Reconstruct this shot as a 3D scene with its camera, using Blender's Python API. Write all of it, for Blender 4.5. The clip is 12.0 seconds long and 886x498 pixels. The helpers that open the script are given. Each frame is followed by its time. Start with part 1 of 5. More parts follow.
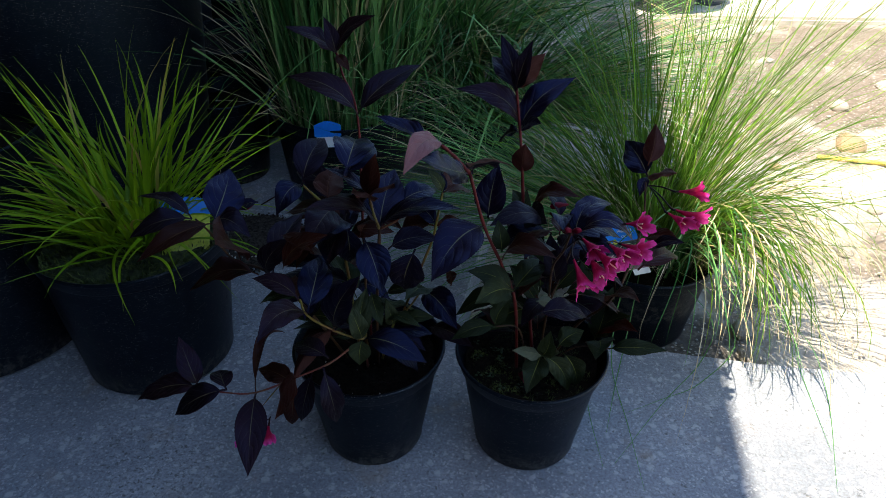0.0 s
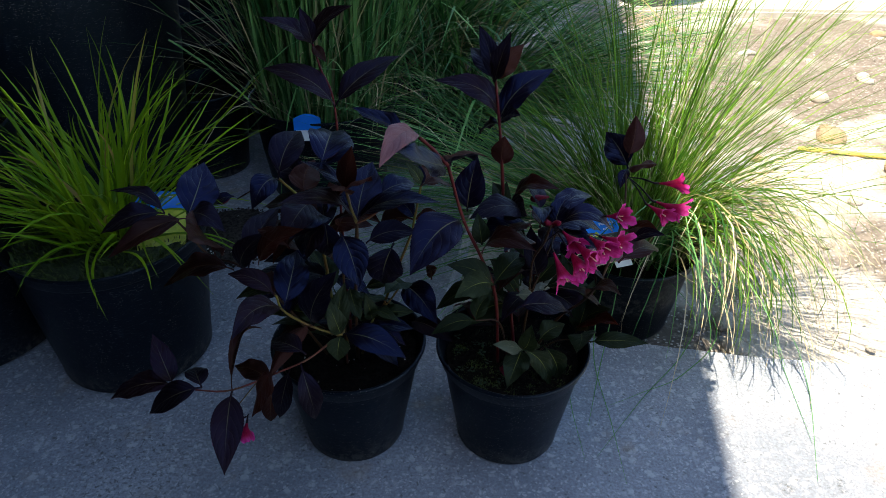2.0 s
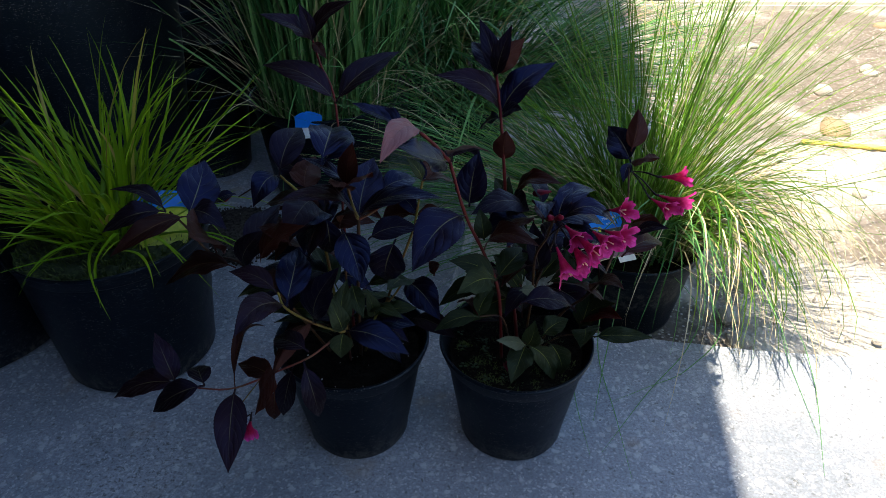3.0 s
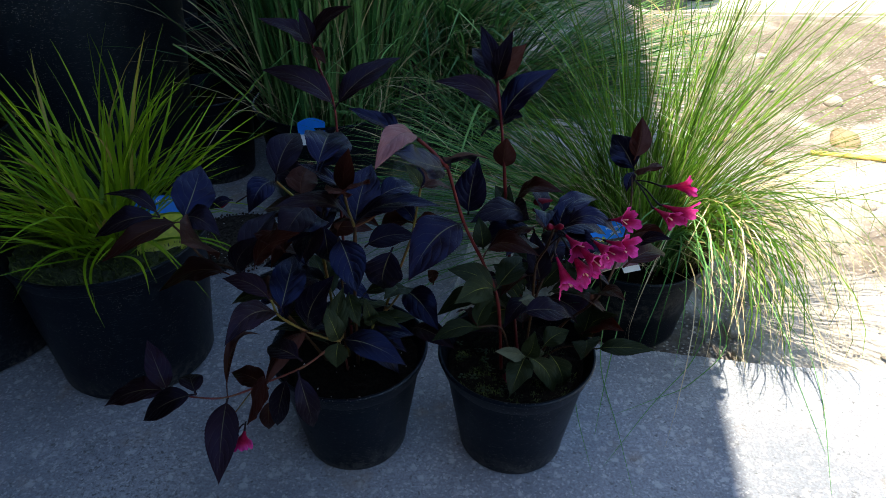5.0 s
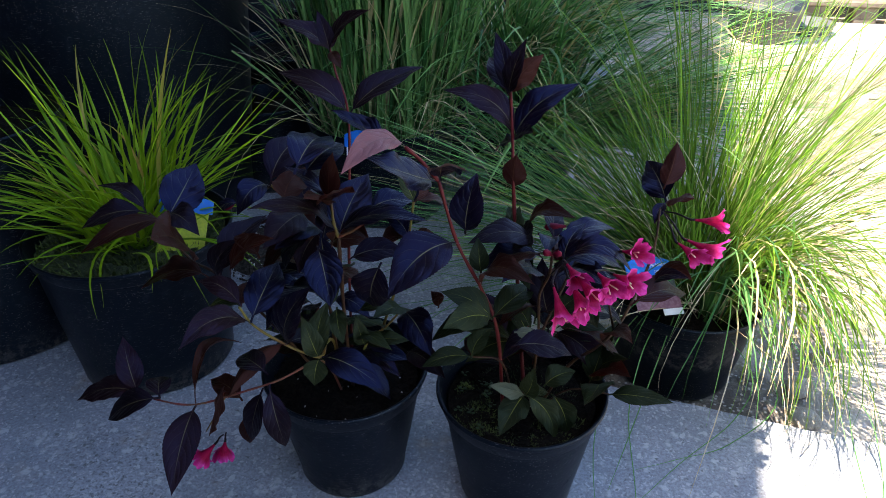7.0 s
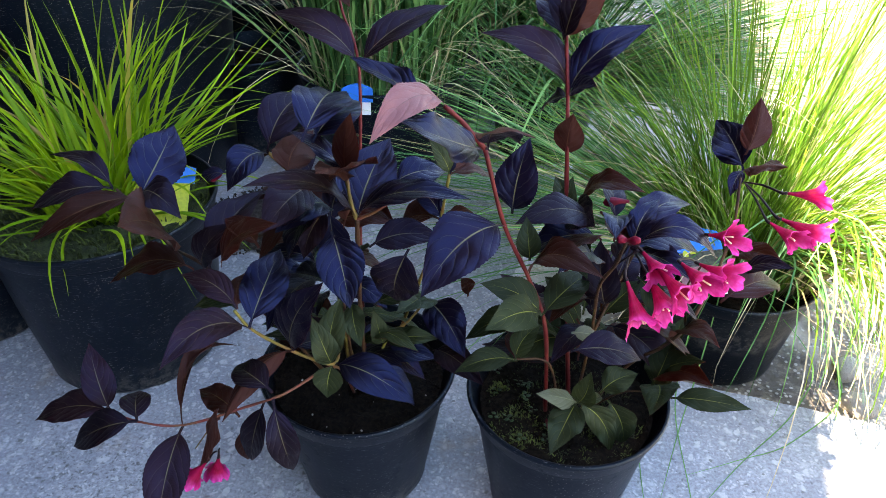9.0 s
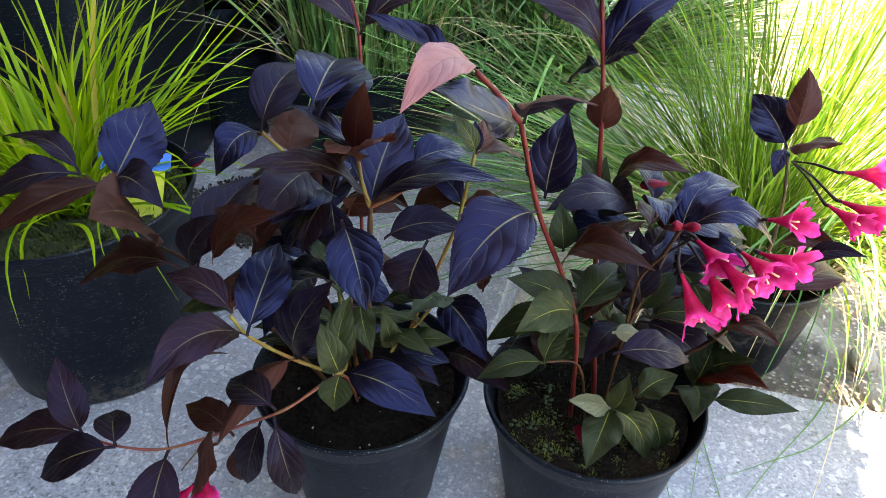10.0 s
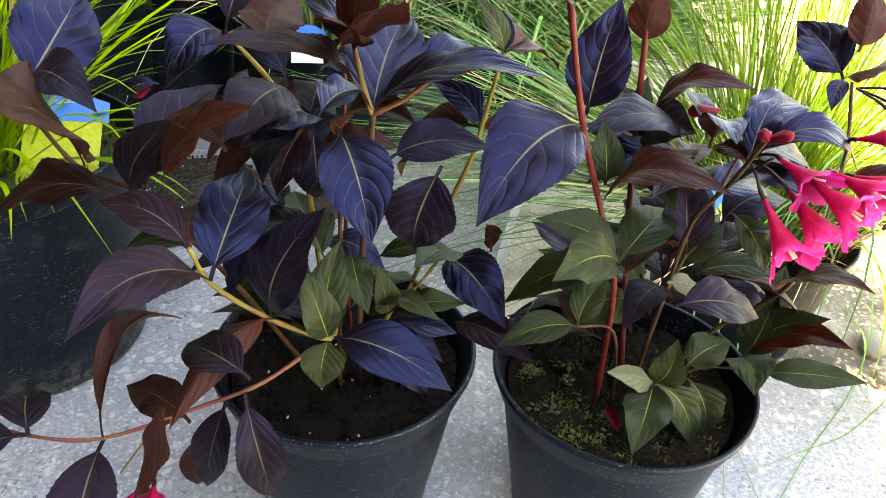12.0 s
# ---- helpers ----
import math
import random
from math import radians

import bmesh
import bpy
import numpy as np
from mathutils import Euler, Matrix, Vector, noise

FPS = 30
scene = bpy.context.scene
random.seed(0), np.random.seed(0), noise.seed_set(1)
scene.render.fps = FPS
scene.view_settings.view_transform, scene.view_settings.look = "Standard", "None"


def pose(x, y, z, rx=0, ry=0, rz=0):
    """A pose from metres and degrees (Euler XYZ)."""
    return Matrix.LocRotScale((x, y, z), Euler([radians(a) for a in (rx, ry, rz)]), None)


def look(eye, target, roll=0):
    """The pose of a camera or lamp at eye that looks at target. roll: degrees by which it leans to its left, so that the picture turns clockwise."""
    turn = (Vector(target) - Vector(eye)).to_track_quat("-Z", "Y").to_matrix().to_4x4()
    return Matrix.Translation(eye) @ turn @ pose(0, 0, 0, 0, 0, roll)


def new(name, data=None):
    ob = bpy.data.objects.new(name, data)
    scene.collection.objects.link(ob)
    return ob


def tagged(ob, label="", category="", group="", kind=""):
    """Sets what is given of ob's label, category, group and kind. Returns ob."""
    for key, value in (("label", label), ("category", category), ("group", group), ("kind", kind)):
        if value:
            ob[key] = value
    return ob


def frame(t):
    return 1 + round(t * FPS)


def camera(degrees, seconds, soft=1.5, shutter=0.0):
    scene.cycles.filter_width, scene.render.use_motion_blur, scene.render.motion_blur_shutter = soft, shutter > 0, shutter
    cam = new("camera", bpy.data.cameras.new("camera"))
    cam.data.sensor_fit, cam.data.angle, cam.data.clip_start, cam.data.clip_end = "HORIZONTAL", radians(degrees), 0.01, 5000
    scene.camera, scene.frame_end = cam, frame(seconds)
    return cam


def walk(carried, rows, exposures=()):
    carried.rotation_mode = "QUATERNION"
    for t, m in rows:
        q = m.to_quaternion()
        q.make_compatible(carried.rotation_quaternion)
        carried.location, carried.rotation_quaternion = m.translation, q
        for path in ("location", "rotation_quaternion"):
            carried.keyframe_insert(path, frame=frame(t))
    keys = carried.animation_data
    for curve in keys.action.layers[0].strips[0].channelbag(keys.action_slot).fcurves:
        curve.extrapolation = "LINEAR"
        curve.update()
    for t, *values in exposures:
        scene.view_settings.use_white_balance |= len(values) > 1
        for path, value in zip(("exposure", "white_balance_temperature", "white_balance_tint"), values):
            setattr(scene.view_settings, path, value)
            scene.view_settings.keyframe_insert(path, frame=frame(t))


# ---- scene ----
cam = camera(63.27, 12.0, soft=0.5)
PATH = [
    (0, (0.0606, 0.1310, 0.7474), (-0.0047, 1.8105, -0.3365), 0.28),
    (0.5, (0.0626, 0.1298, 0.7494), (-0.0074, 1.8031, -0.3440), 0.01),
    (1, (0.0626, 0.1306, 0.7471), (0.0166, 1.7994, -0.3543), 0.35),
    (1.5, (0.0630, 0.1341, 0.7454), (0.0305, 1.8026, -0.3570), 0.58),
    (2, (0.0674, 0.1393, 0.7423), (0.0425, 1.8104, -0.3562), 0.65),
    (2.5, (0.0661, 0.1381, 0.7423), (0.0498, 1.8095, -0.3559), 0.66),
    (3, (0.0689, 0.1409, 0.7388), (0.0338, 1.8083, -0.3651), -0.08),
    (5, (0.0790, 0.1527, 0.7315), (0.0212, 1.8322, -0.3527), 0.06),
    (5.5, (0.1013, 0.1648, 0.7214), (-0.0244, 1.8506, -0.3474), -0.88),
    (6, (0.1337, 0.1805, 0.7107), (-0.0594, 1.8642, -0.3513), -1.67),
    (6.5, (0.1627, 0.1959, 0.7030), (-0.1135, 1.8833, -0.3347), -1.28),
    (7, (0.1761, 0.2062, 0.6956), (-0.1494, 1.8962, -0.3233), -0.08),
    (9, (0.1065, 0.3212, 0.6476), (-0.1573, 1.9526, -0.4789), 0.47),
    (9.5, (0.0842, 0.3531, 0.6326), (-0.1559, 1.9738, -0.5144), 0.36),
    (10, (0.0600, 0.3734, 0.6076), (-0.1158, 2.0027, -0.5390), 1.37),
    (10.5, (0.0340, 0.4025, 0.5769), (-0.0906, 2.0600, -0.5353), 1.10),
    (11, (0.0181, 0.4210, 0.5438), (-0.0588, 2.0917, -0.5529), 2.41),
    (11.5, (0.0124, 0.4271, 0.5168), (-0.0717, 2.1011, -0.5743), 2.37),
    (12, (0.0182, 0.4272, 0.5071), (-0.0236, 2.0962, -0.5941), 3.59),
]
EXPOSURES = [
    (0, 2.38, 6200, 10), (3, 2.35, 6150, 10), (5, 2.35, 6150, 10), (5.5, 2.35, 6150, 10), (6, 2.8, 6200, 11), (6.5, 3.3, 6250, 13), (7, 3.15, 6400, 16),
    (9, 4.45, 7200, 15), (9.5, 4.25, 7900, 14), (10, 4.75, 8600, 14), (10.5, 4.65, 9300, 13), (11, 5.0, 9800, 13), (12, 5.3, 11000, 13),
]
SKY, SUN = 0.066, 2.75
walk(cam, [(t, look(eye, target, roll)) for t, eye, target, roll in PATH], EXPOSURES)

# ---- light: sky, sun ----
SUN_SIDE, SUN_FRONT = 0.365, 0.25
SUN_TO = Vector((-SUN_SIDE, -SUN_FRONT, 1.0)).normalized()
world = bpy.data.worlds.new("sky")
scene.world = world
world.use_nodes = True
wn = world.node_tree
sky = wn.nodes.new("ShaderNodeTexSky")
sky.sky_type = "NISHITA"
sky.sun_disc = False
sky.sun_elevation = math.asin(SUN_TO.z)
sky.sun_rotation = math.atan2(SUN_TO.x, SUN_TO.y)
wn.nodes["Background"].inputs["Strength"].default_value = SKY
wn.links.new(sky.outputs[0], wn.nodes["Background"].inputs[0])
sun_data = bpy.data.lights.new("sun", "SUN")
sun_data.energy, sun_data.angle, sun_data.color = SUN, radians(0.53), (1.0, 0.88, 0.71)
sun = new("sun", sun_data)
sun.matrix_world = look(SUN_TO * 20, (0, 0, 0))


# ---- node helpers ----
class Nodes:
    def __init__(self, name):
        self.mat = bpy.data.materials.new(name)
        self.mat.use_nodes = True
        self.t = self.mat.node_tree
        self.bsdf = self.t.nodes["Principled BSDF"]
        self.out = self.t.nodes["Material Output"]

    def put(self, socket, value):
        if isinstance(value, bpy.types.NodeSocket):
            self.t.links.new(value, socket)
        elif hasattr(value, "__len__") and len(value) == 3 and socket.type == "RGBA":
            socket.default_value = (*value, 1)
        else:
            socket.default_value = value

    def node(self, kind, **inputs):
        n = self.t.nodes.new(kind)
        for k, v in inputs.items():
            self.put(n.inputs[k.replace("_", " ")], v)
        return n

    def math(self, op, a, b=0.0, c=0.0):
        n = self.t.nodes.new("ShaderNodeMath")
        n.operation = op
        for i, v in enumerate((a, b, c)):
            self.put(n.inputs[i], v)
        return n.outputs[0]

    def mix(self, fac, a, b):
        n = self.t.nodes.new("ShaderNodeMix")
        n.data_type = "RGBA"
        self.put(n.inputs[0], fac)
        self.put(n.inputs[6], a)
        self.put(n.inputs[7], b)
        return n.outputs[2]

    def ramp(self, value, lo, hi):
        n = self.t.nodes.new("ShaderNodeMapRange")
        n.interpolation_type = "SMOOTHSTEP"
        self.put(n.inputs[0], value)
        n.inputs[1].default_value, n.inputs[2].default_value = lo, hi
        return n.outputs[0]

    def coords(self):
        return self.t.nodes.new("ShaderNodeTexCoord").outputs["Object"]

    def world(self):
        return self.t.nodes.new("ShaderNodeNewGeometry").outputs["Position"]

    def island(self):
        return self.t.nodes.new("ShaderNodeNewGeometry").outputs["Random Per Island"]

    def each(self):
        return self.t.nodes.new("ShaderNodeObjectInfo").outputs["Random"]

    def noise(self, vec, scale, detail=4.0, rough=0.55):
        n = self.node("ShaderNodeTexNoise", Scale=scale, Detail=detail, Roughness=rough)
        self.put(n.inputs["Vector"], vec)
        return n.outputs[0]

    def cells(self, vec, scale, feature="F1"):
        n = self.t.nodes.new("ShaderNodeTexVoronoi")
        n.feature = feature
        self.put(n.inputs["Vector"], vec)
        n.inputs["Scale"].default_value = scale
        return n

    def bump(self, height, strength, distance):
        n = self.node("ShaderNodeBump", Strength=strength, Distance=distance, Height=height)
        self.put(self.bsdf.inputs["Normal"], n.outputs[0])

    def set(self, **kw):
        for k, v in kw.items():
            self.put(self.bsdf.inputs[k.replace("_", " ")], v)
        return self.mat


def see_through(n, colour, amount):
    """Mixes light that shines through a thin leaf into the surface."""
    tr = n.node("ShaderNodeBsdfTranslucent")
    n.put(tr.inputs["Color"], colour)
    mx = n.node("ShaderNodeMixShader")
    mx.inputs[0].default_value = amount
    n.t.links.new(n.bsdf.outputs[0], mx.inputs[1])
    n.t.links.new(tr.outputs[0], mx.inputs[2])
    n.t.links.new(mx.outputs[0], n.out.inputs["Surface"])


def leaf_material(name, dark, light, vein, rough, through_colour, amount, vein_gain=1.0, reflection_tint=(1, 1, 1), gloss=0.5, warm=None):
    n = Nodes(name)
    uv = n.t.nodes.new("ShaderNodeUVMap")
    xyz = n.node("ShaderNodeSeparateXYZ")
    n.t.links.new(uv.outputs[0], xyz.inputs[0])
    u = xyz.outputs[0]
    a = n.math("MULTIPLY", n.math("ABSOLUTE", n.math("SUBTRACT", xyz.outputs[1], 0.5)), 2.0)
    wander = n.math("MULTIPLY", n.math("SUBTRACT", n.noise(n.coords(), 70, 2), 0.5), 0.10)
    bent = n.math("ADD", n.math("SUBTRACT", u, n.math("MULTIPLY", n.math("POWER", a, 1.5), 0.36)), n.math("ADD", wander, n.math("MULTIPLY", n.each(), 0.16)))
    phase = n.math("FRACT", n.math("MULTIPLY", bent, 6.2))
    away = n.math("MULTIPLY", n.math("ABSOLUTE", n.math("SUBTRACT", phase, 0.5)), 2.0)
    lateral = n.math("MULTIPLY", n.ramp(away, 0.92, 0.985), n.ramp(a, 1.05, 0.55))
    rib = n.math("MULTIPLY", n.ramp(n.math("DIVIDE", a, n.math("SUBTRACT", 1.25, u)), 0.044, 0.014), n.ramp(u, 1.05, 0.45))
    mesh_fine = n.noise(n.coords(), 260, 3)
    tone = n.mix(n.math("POWER", n.each(), 1.3), dark, light)
    tone = n.mix(n.math("MULTIPLY", n.ramp(n.noise(n.coords(), 38, 3), 0.4, 0.75), 0.35), tone, light)
    tone = n.mix(n.math("MULTIPLY", mesh_fine, 0.25), tone, dark)
    if warm:
        pick = n.ramp(n.math("FRACT", n.math("MULTIPLY", n.each(), 7.31)), 0.35, 0.80)
        patch = n.ramp(n.noise(n.coords(), 30, 3), 0.35, 0.65)
        tone = n.mix(n.math("MULTIPLY", pick, n.math("ADD", 0.35, n.math("MULTIPLY", patch, 0.55))), tone, warm)
    mask = n.math("MAXIMUM", n.math("MULTIPLY", lateral, 0.15 * vein_gain), n.math("MULTIPLY", rib, 0.75 * vein_gain))
    colour = n.mix(n.math("MINIMUM", mask, 1.0), tone, vein)
    quilt = n.math("SUBTRACT", n.math("MULTIPLY", n.math("POWER", n.math("SINE", n.math("MULTIPLY", phase, math.pi)), 0.5), 0.74), n.math("MULTIPLY", rib, 0.6))
    net = n.cells(n.coords(), 900, "DISTANCE_TO_EDGE").outputs["Distance"]
    net = n.math("MINIMUM", n.math("MULTIPLY", net, 3.0), 0.6)
    n.bump(n.math("ADD", n.math("ADD", quilt, n.math("MULTIPLY", net, 0.15)), n.math("MULTIPLY", mesh_fine, 0.06)), 0.46, 0.0010)
    m = n.set(Base_Color=colour, Roughness=n.math("ADD", rough, n.math("MULTIPLY", mesh_fine, 0.10)))
    n.bsdf.inputs["Specular IOR Level"].default_value = gloss
    n.bsdf.inputs["Specular Tint"].default_value = (*reflection_tint, 1)
    see_through(n, through_colour, amount)
    return m


# blue tints put the sky's reflection into the purple and dusky leaves
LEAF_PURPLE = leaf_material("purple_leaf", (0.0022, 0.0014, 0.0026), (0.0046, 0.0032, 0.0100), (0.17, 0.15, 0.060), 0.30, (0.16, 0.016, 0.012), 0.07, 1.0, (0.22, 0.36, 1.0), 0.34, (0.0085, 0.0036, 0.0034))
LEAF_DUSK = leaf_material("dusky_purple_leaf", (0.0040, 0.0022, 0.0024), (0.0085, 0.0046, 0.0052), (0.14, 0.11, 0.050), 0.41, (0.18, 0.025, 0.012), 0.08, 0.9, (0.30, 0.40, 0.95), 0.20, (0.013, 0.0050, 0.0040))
LEAF_GREEN = leaf_material("dark_green_leaf", (0.0082, 0.0120, 0.0046), (0.021, 0.027, 0.0085), (0.24, 0.25, 0.040), 0.46, (0.11, 0.14, 0.02), 0.12, 1.0, (0.75, 1.0, 0.75), 0.22)
LEAF_BROWN = leaf_material("bronze_leaf", (0.010, 0.0032, 0.0022), (0.028, 0.0078, 0.0040), (0.16, 0.085, 0.03), 0.38, (0.38, 0.06, 0.02), 0.18, 1.0, (0.75, 0.62, 0.70), 0.20)
UNDER_RED = leaf_material("red_leaf_underside", (0.028, 0.0085, 0.0062), (0.058, 0.019, 0.011), (0.15, 0.065, 0.030), 0.52, (0.30, 0.05, 0.03), 0.14, 0.7, (1.0, 0.7, 0.65), 0.2)
UNDER_PINK = leaf_material("pink_leaf_underside", (0.060, 0.015, 0.016), (0.17, 0.052, 0.052), (0.075, 0.026, 0.024), 0.5, (0.3, 0.08, 0.07), 0.15, 1.2)
UNDER_GREEN = leaf_material("green_leaf_underside", (0.045, 0.055, 0.03), (0.08, 0.09, 0.045), (0.26, 0.28, 0.12), 0.55, (0.10, 0.14, 0.02), 0.12, 0.6)


def plain(name, dark, light, scale, rough, bump=0.0, dist=0.001, spec=0.5, metal=0.0):
    n = Nodes(name)
    f = n.ramp(n.noise(n.coords(), scale, 5), 0.3, 0.72)
    m = n.set(Base_Color=n.mix(f, dark, light), Roughness=rough, Metallic=metal)
    n.bsdf.inputs["Specular IOR Level"].default_value = spec
    if bump:
        n.bump(n.noise(n.coords(), scale * 4, 4), bump, dist)
    return m


STEM_RED = plain("red_bark", (0.070, 0.0042, 0.0050), (0.115, 0.013, 0.011), 90, 0.5, 0.4, spec=0.2)
STEM_BROWN = plain("brown_bark", (0.022, 0.008, 0.0045), (0.060, 0.028, 0.009), 90, 0.6, 0.5, spec=0.2)
STEM_YELLOW = plain("yellow_green_twig", (0.15, 0.14, 0.026), (0.15, 0.065, 0.020), 45, 0.5, 0.3, spec=0.2)
STEM_BLUSH = plain("blushed_twig", (0.105, 0.052, 0.020), (0.135, 0.017, 0.022), 45, 0.5, 0.3, spec=0.2)
SOIL = plain("potting_soil", (0.0045, 0.0034, 0.0026), (0.020, 0.014, 0.009), 240, 0.95, 1.0, 0.004, 0.1)
HEAP = plain("dry_crumbly_soil", (0.018, 0.015, 0.012), (0.085, 0.075, 0.064), 160, 0.95, 1.0, 0.004, 0.1)
PERLITE = plain("pale_grit", (0.35, 0.33, 0.30), (0.6, 0.58, 0.54), 200, 0.9)
MOSS = plain("moss", (0.014, 0.022, 0.006), (0.055, 0.075, 0.018), 160, 0.9, 1.0, 0.003)
MOSS_BRIGHT = plain("fresh_moss", (0.03, 0.05, 0.006), (0.11, 0.14, 0.02), 160, 0.8, 0.6, 0.002)
WEED = plain("weed_leaf", (0.014, 0.034, 0.010), (0.035, 0.070, 0.020), 80, 0.6)
STONE = plain("limestone", (0.42, 0.36, 0.27), (0.62, 0.57, 0.48), 40, 0.9, 0.8, 0.004)
STONE_TAN = plain("tan_stone", (0.40, 0.27, 0.13), (0.52, 0.40, 0.24), 30, 0.9, 0.8, 0.004)
CREAM = plain("cream_concrete", (0.42, 0.38, 0.30), (0.60, 0.55, 0.46), 14, 0.9, 0.3, 0.002)
TIMBER = plain("weathered_timber", (0.10, 0.085, 0.065), (0.20, 0.17, 0.13), 18, 0.85, 0.6, 0.002)
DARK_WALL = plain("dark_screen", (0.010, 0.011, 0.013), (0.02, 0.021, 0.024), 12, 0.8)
# dark so that the added roof bounces little light onto the leaves
ROOF = plain("dark_roof_panel", (0.03, 0.028, 0.026), (0.06, 0.055, 0.05), 6, 0.7)
GREY_PLASTIC = plain("grey_plastic", (0.060, 0.066, 0.072), (0.085, 0.090, 0.096), 14, 0.55, 0.2)
LABEL_BLUE = plain("blue_print", (0.005, 0.15, 0.60), (0.010, 0.22, 0.74), 30, 0.35)
LABEL_YELLOW = plain("lime_print", (0.34, 0.40, 0.02), (0.50, 0.52, 0.03), 220, 0.35)
LABEL_WHITE = plain("white_plastic", (0.70, 0.70, 0.68), (0.78, 0.78, 0.76), 40, 0.4)
LABEL_DARK = plain("dark_photo_print", (0.012, 0.014, 0.010), (0.06, 0.07, 0.045), 300, 0.35)
LABEL_PINK = plain("pink_photo_print", (0.15, 0.055, 0.075), (0.26, 0.13, 0.15), 200, 0.35)
def petal_material():
    """Crimson tube that pales to orchid pink towards the lobes, deeper along the veins."""
    n = Nodes("crimson_pink_petal")
    uv = n.t.nodes.new("ShaderNodeUVMap")
    xyz = n.node("ShaderNodeSeparateXYZ")
    n.t.links.new(uv.outputs[0], xyz.inputs[0])
    f = n.ramp(n.noise(n.coords(), 130, 4), 0.3, 0.7)
    along = n.ramp(n.math("ADD", xyz.outputs[0], n.math("MULTIPLY", n.noise(n.coords(), 90, 2), 0.24)), 0.66, 1.12)
    tube_colour = n.mix(f, (0.20, 0.0008, 0.016), (0.36, 0.004, 0.052))
    lobe_colour = n.mix(f, (0.58, 0.012, 0.19), (0.78, 0.085, 0.43))
    c = n.mix(along, tube_colour, lobe_colour)
    vein = n.ramp(n.math("ABSOLUTE", n.math("SUBTRACT", n.math("FRACT", n.math("MULTIPLY", xyz.outputs[1], 15.0)), 0.5)), 0.10, 0.0)
    c = n.mix(n.math("MULTIPLY", vein, 0.35), c, (0.42, 0.004, 0.10))
    n.bump(n.math("ADD", n.noise(n.coords(), 420, 3), n.math("MULTIPLY", vein, -0.5)), 0.35, 0.0008)
    m = n.set(Base_Color=c, Roughness=0.55)
    n.bsdf.inputs["Specular IOR Level"].default_value = 0.15
    see_through(n, n.mix(0.25, c, (0.80, 0.03, 0.28)), 0.27)
    return m


PETAL = petal_material()
PETAL_DEEP = plain("crimson_bud", (0.09, 0.001, 0.010), (0.19, 0.003, 0.024), 60, 0.55, 0.3, spec=0.12)
CALYX = plain("dark_calyx", (0.007, 0.003, 0.004), (0.018, 0.006, 0.007), 80, 0.5, spec=0.2)
STAMEN = plain("cream_stamen", (0.75, 0.45, 0.30), (0.8, 0.6, 0.4), 80, 0.5)
STRAW = plain("dry_straw", (0.36, 0.28, 0.14), (0.60, 0.50, 0.30), 60, 0.8)


def pot_material():
    n = Nodes("black_pot_plastic")
    p = n.coords()
    wear = n.ramp(n.noise(p, 55, 6, 0.7), 0.56, 0.74)
    mp = n.node("ShaderNodeMapping")
    n.put(mp.inputs["Vector"], p)
    mp.inputs["Scale"].default_value = (1, 1, 6)
    scratch = n.ramp(n.noise(mp.outputs[0], 130, 4, 0.7), 0.59, 0.71)
    specks = n.ramp(n.cells(p, 260).outputs["Distance"], 0.22, 0.12)
    specks = n.math("MULTIPLY", specks, n.ramp(n.noise(p, 16, 3), 0.44, 0.58))
    c = n.mix(n.math("MULTIPLY", wear, 0.7), (0.0026, 0.0036, 0.0062), (0.018, 0.022, 0.030))
    c = n.mix(n.math("MULTIPLY", scratch, 0.80), c, (0.11, 0.112, 0.115))
    c = n.mix(n.math("MULTIPLY", specks, 0.45), c, (0.24, 0.22, 0.19))
    high = n.node("ShaderNodeSeparateXYZ")
    n.put(high.inputs[0], n.world())
    dust = n.math("MULTIPLY", n.math("MULTIPLY", n.ramp(high.outputs[2], 0.05, 0.0), n.ramp(high.outputs[2], -0.02, -0.004)), n.ramp(n.noise(p, 90, 5, 0.7), 0.42, 0.62))
    c = n.mix(n.math("MULTIPLY", dust, 0.65), c, (0.085, 0.078, 0.066))
    n.bump(n.noise(p, 240, 4), 0.25, 0.0006)
    n.bsdf.inputs["Specular IOR Level"].default_value = 0.24
    n.bsdf.inputs["Specular Tint"].default_value = (0.50, 0.74, 1.0, 1)
    return n.set(Base_Color=c, Roughness=n.math("ADD", 0.40, n.math("MULTIPLY", wear, 0.3)))


POT = pot_material()


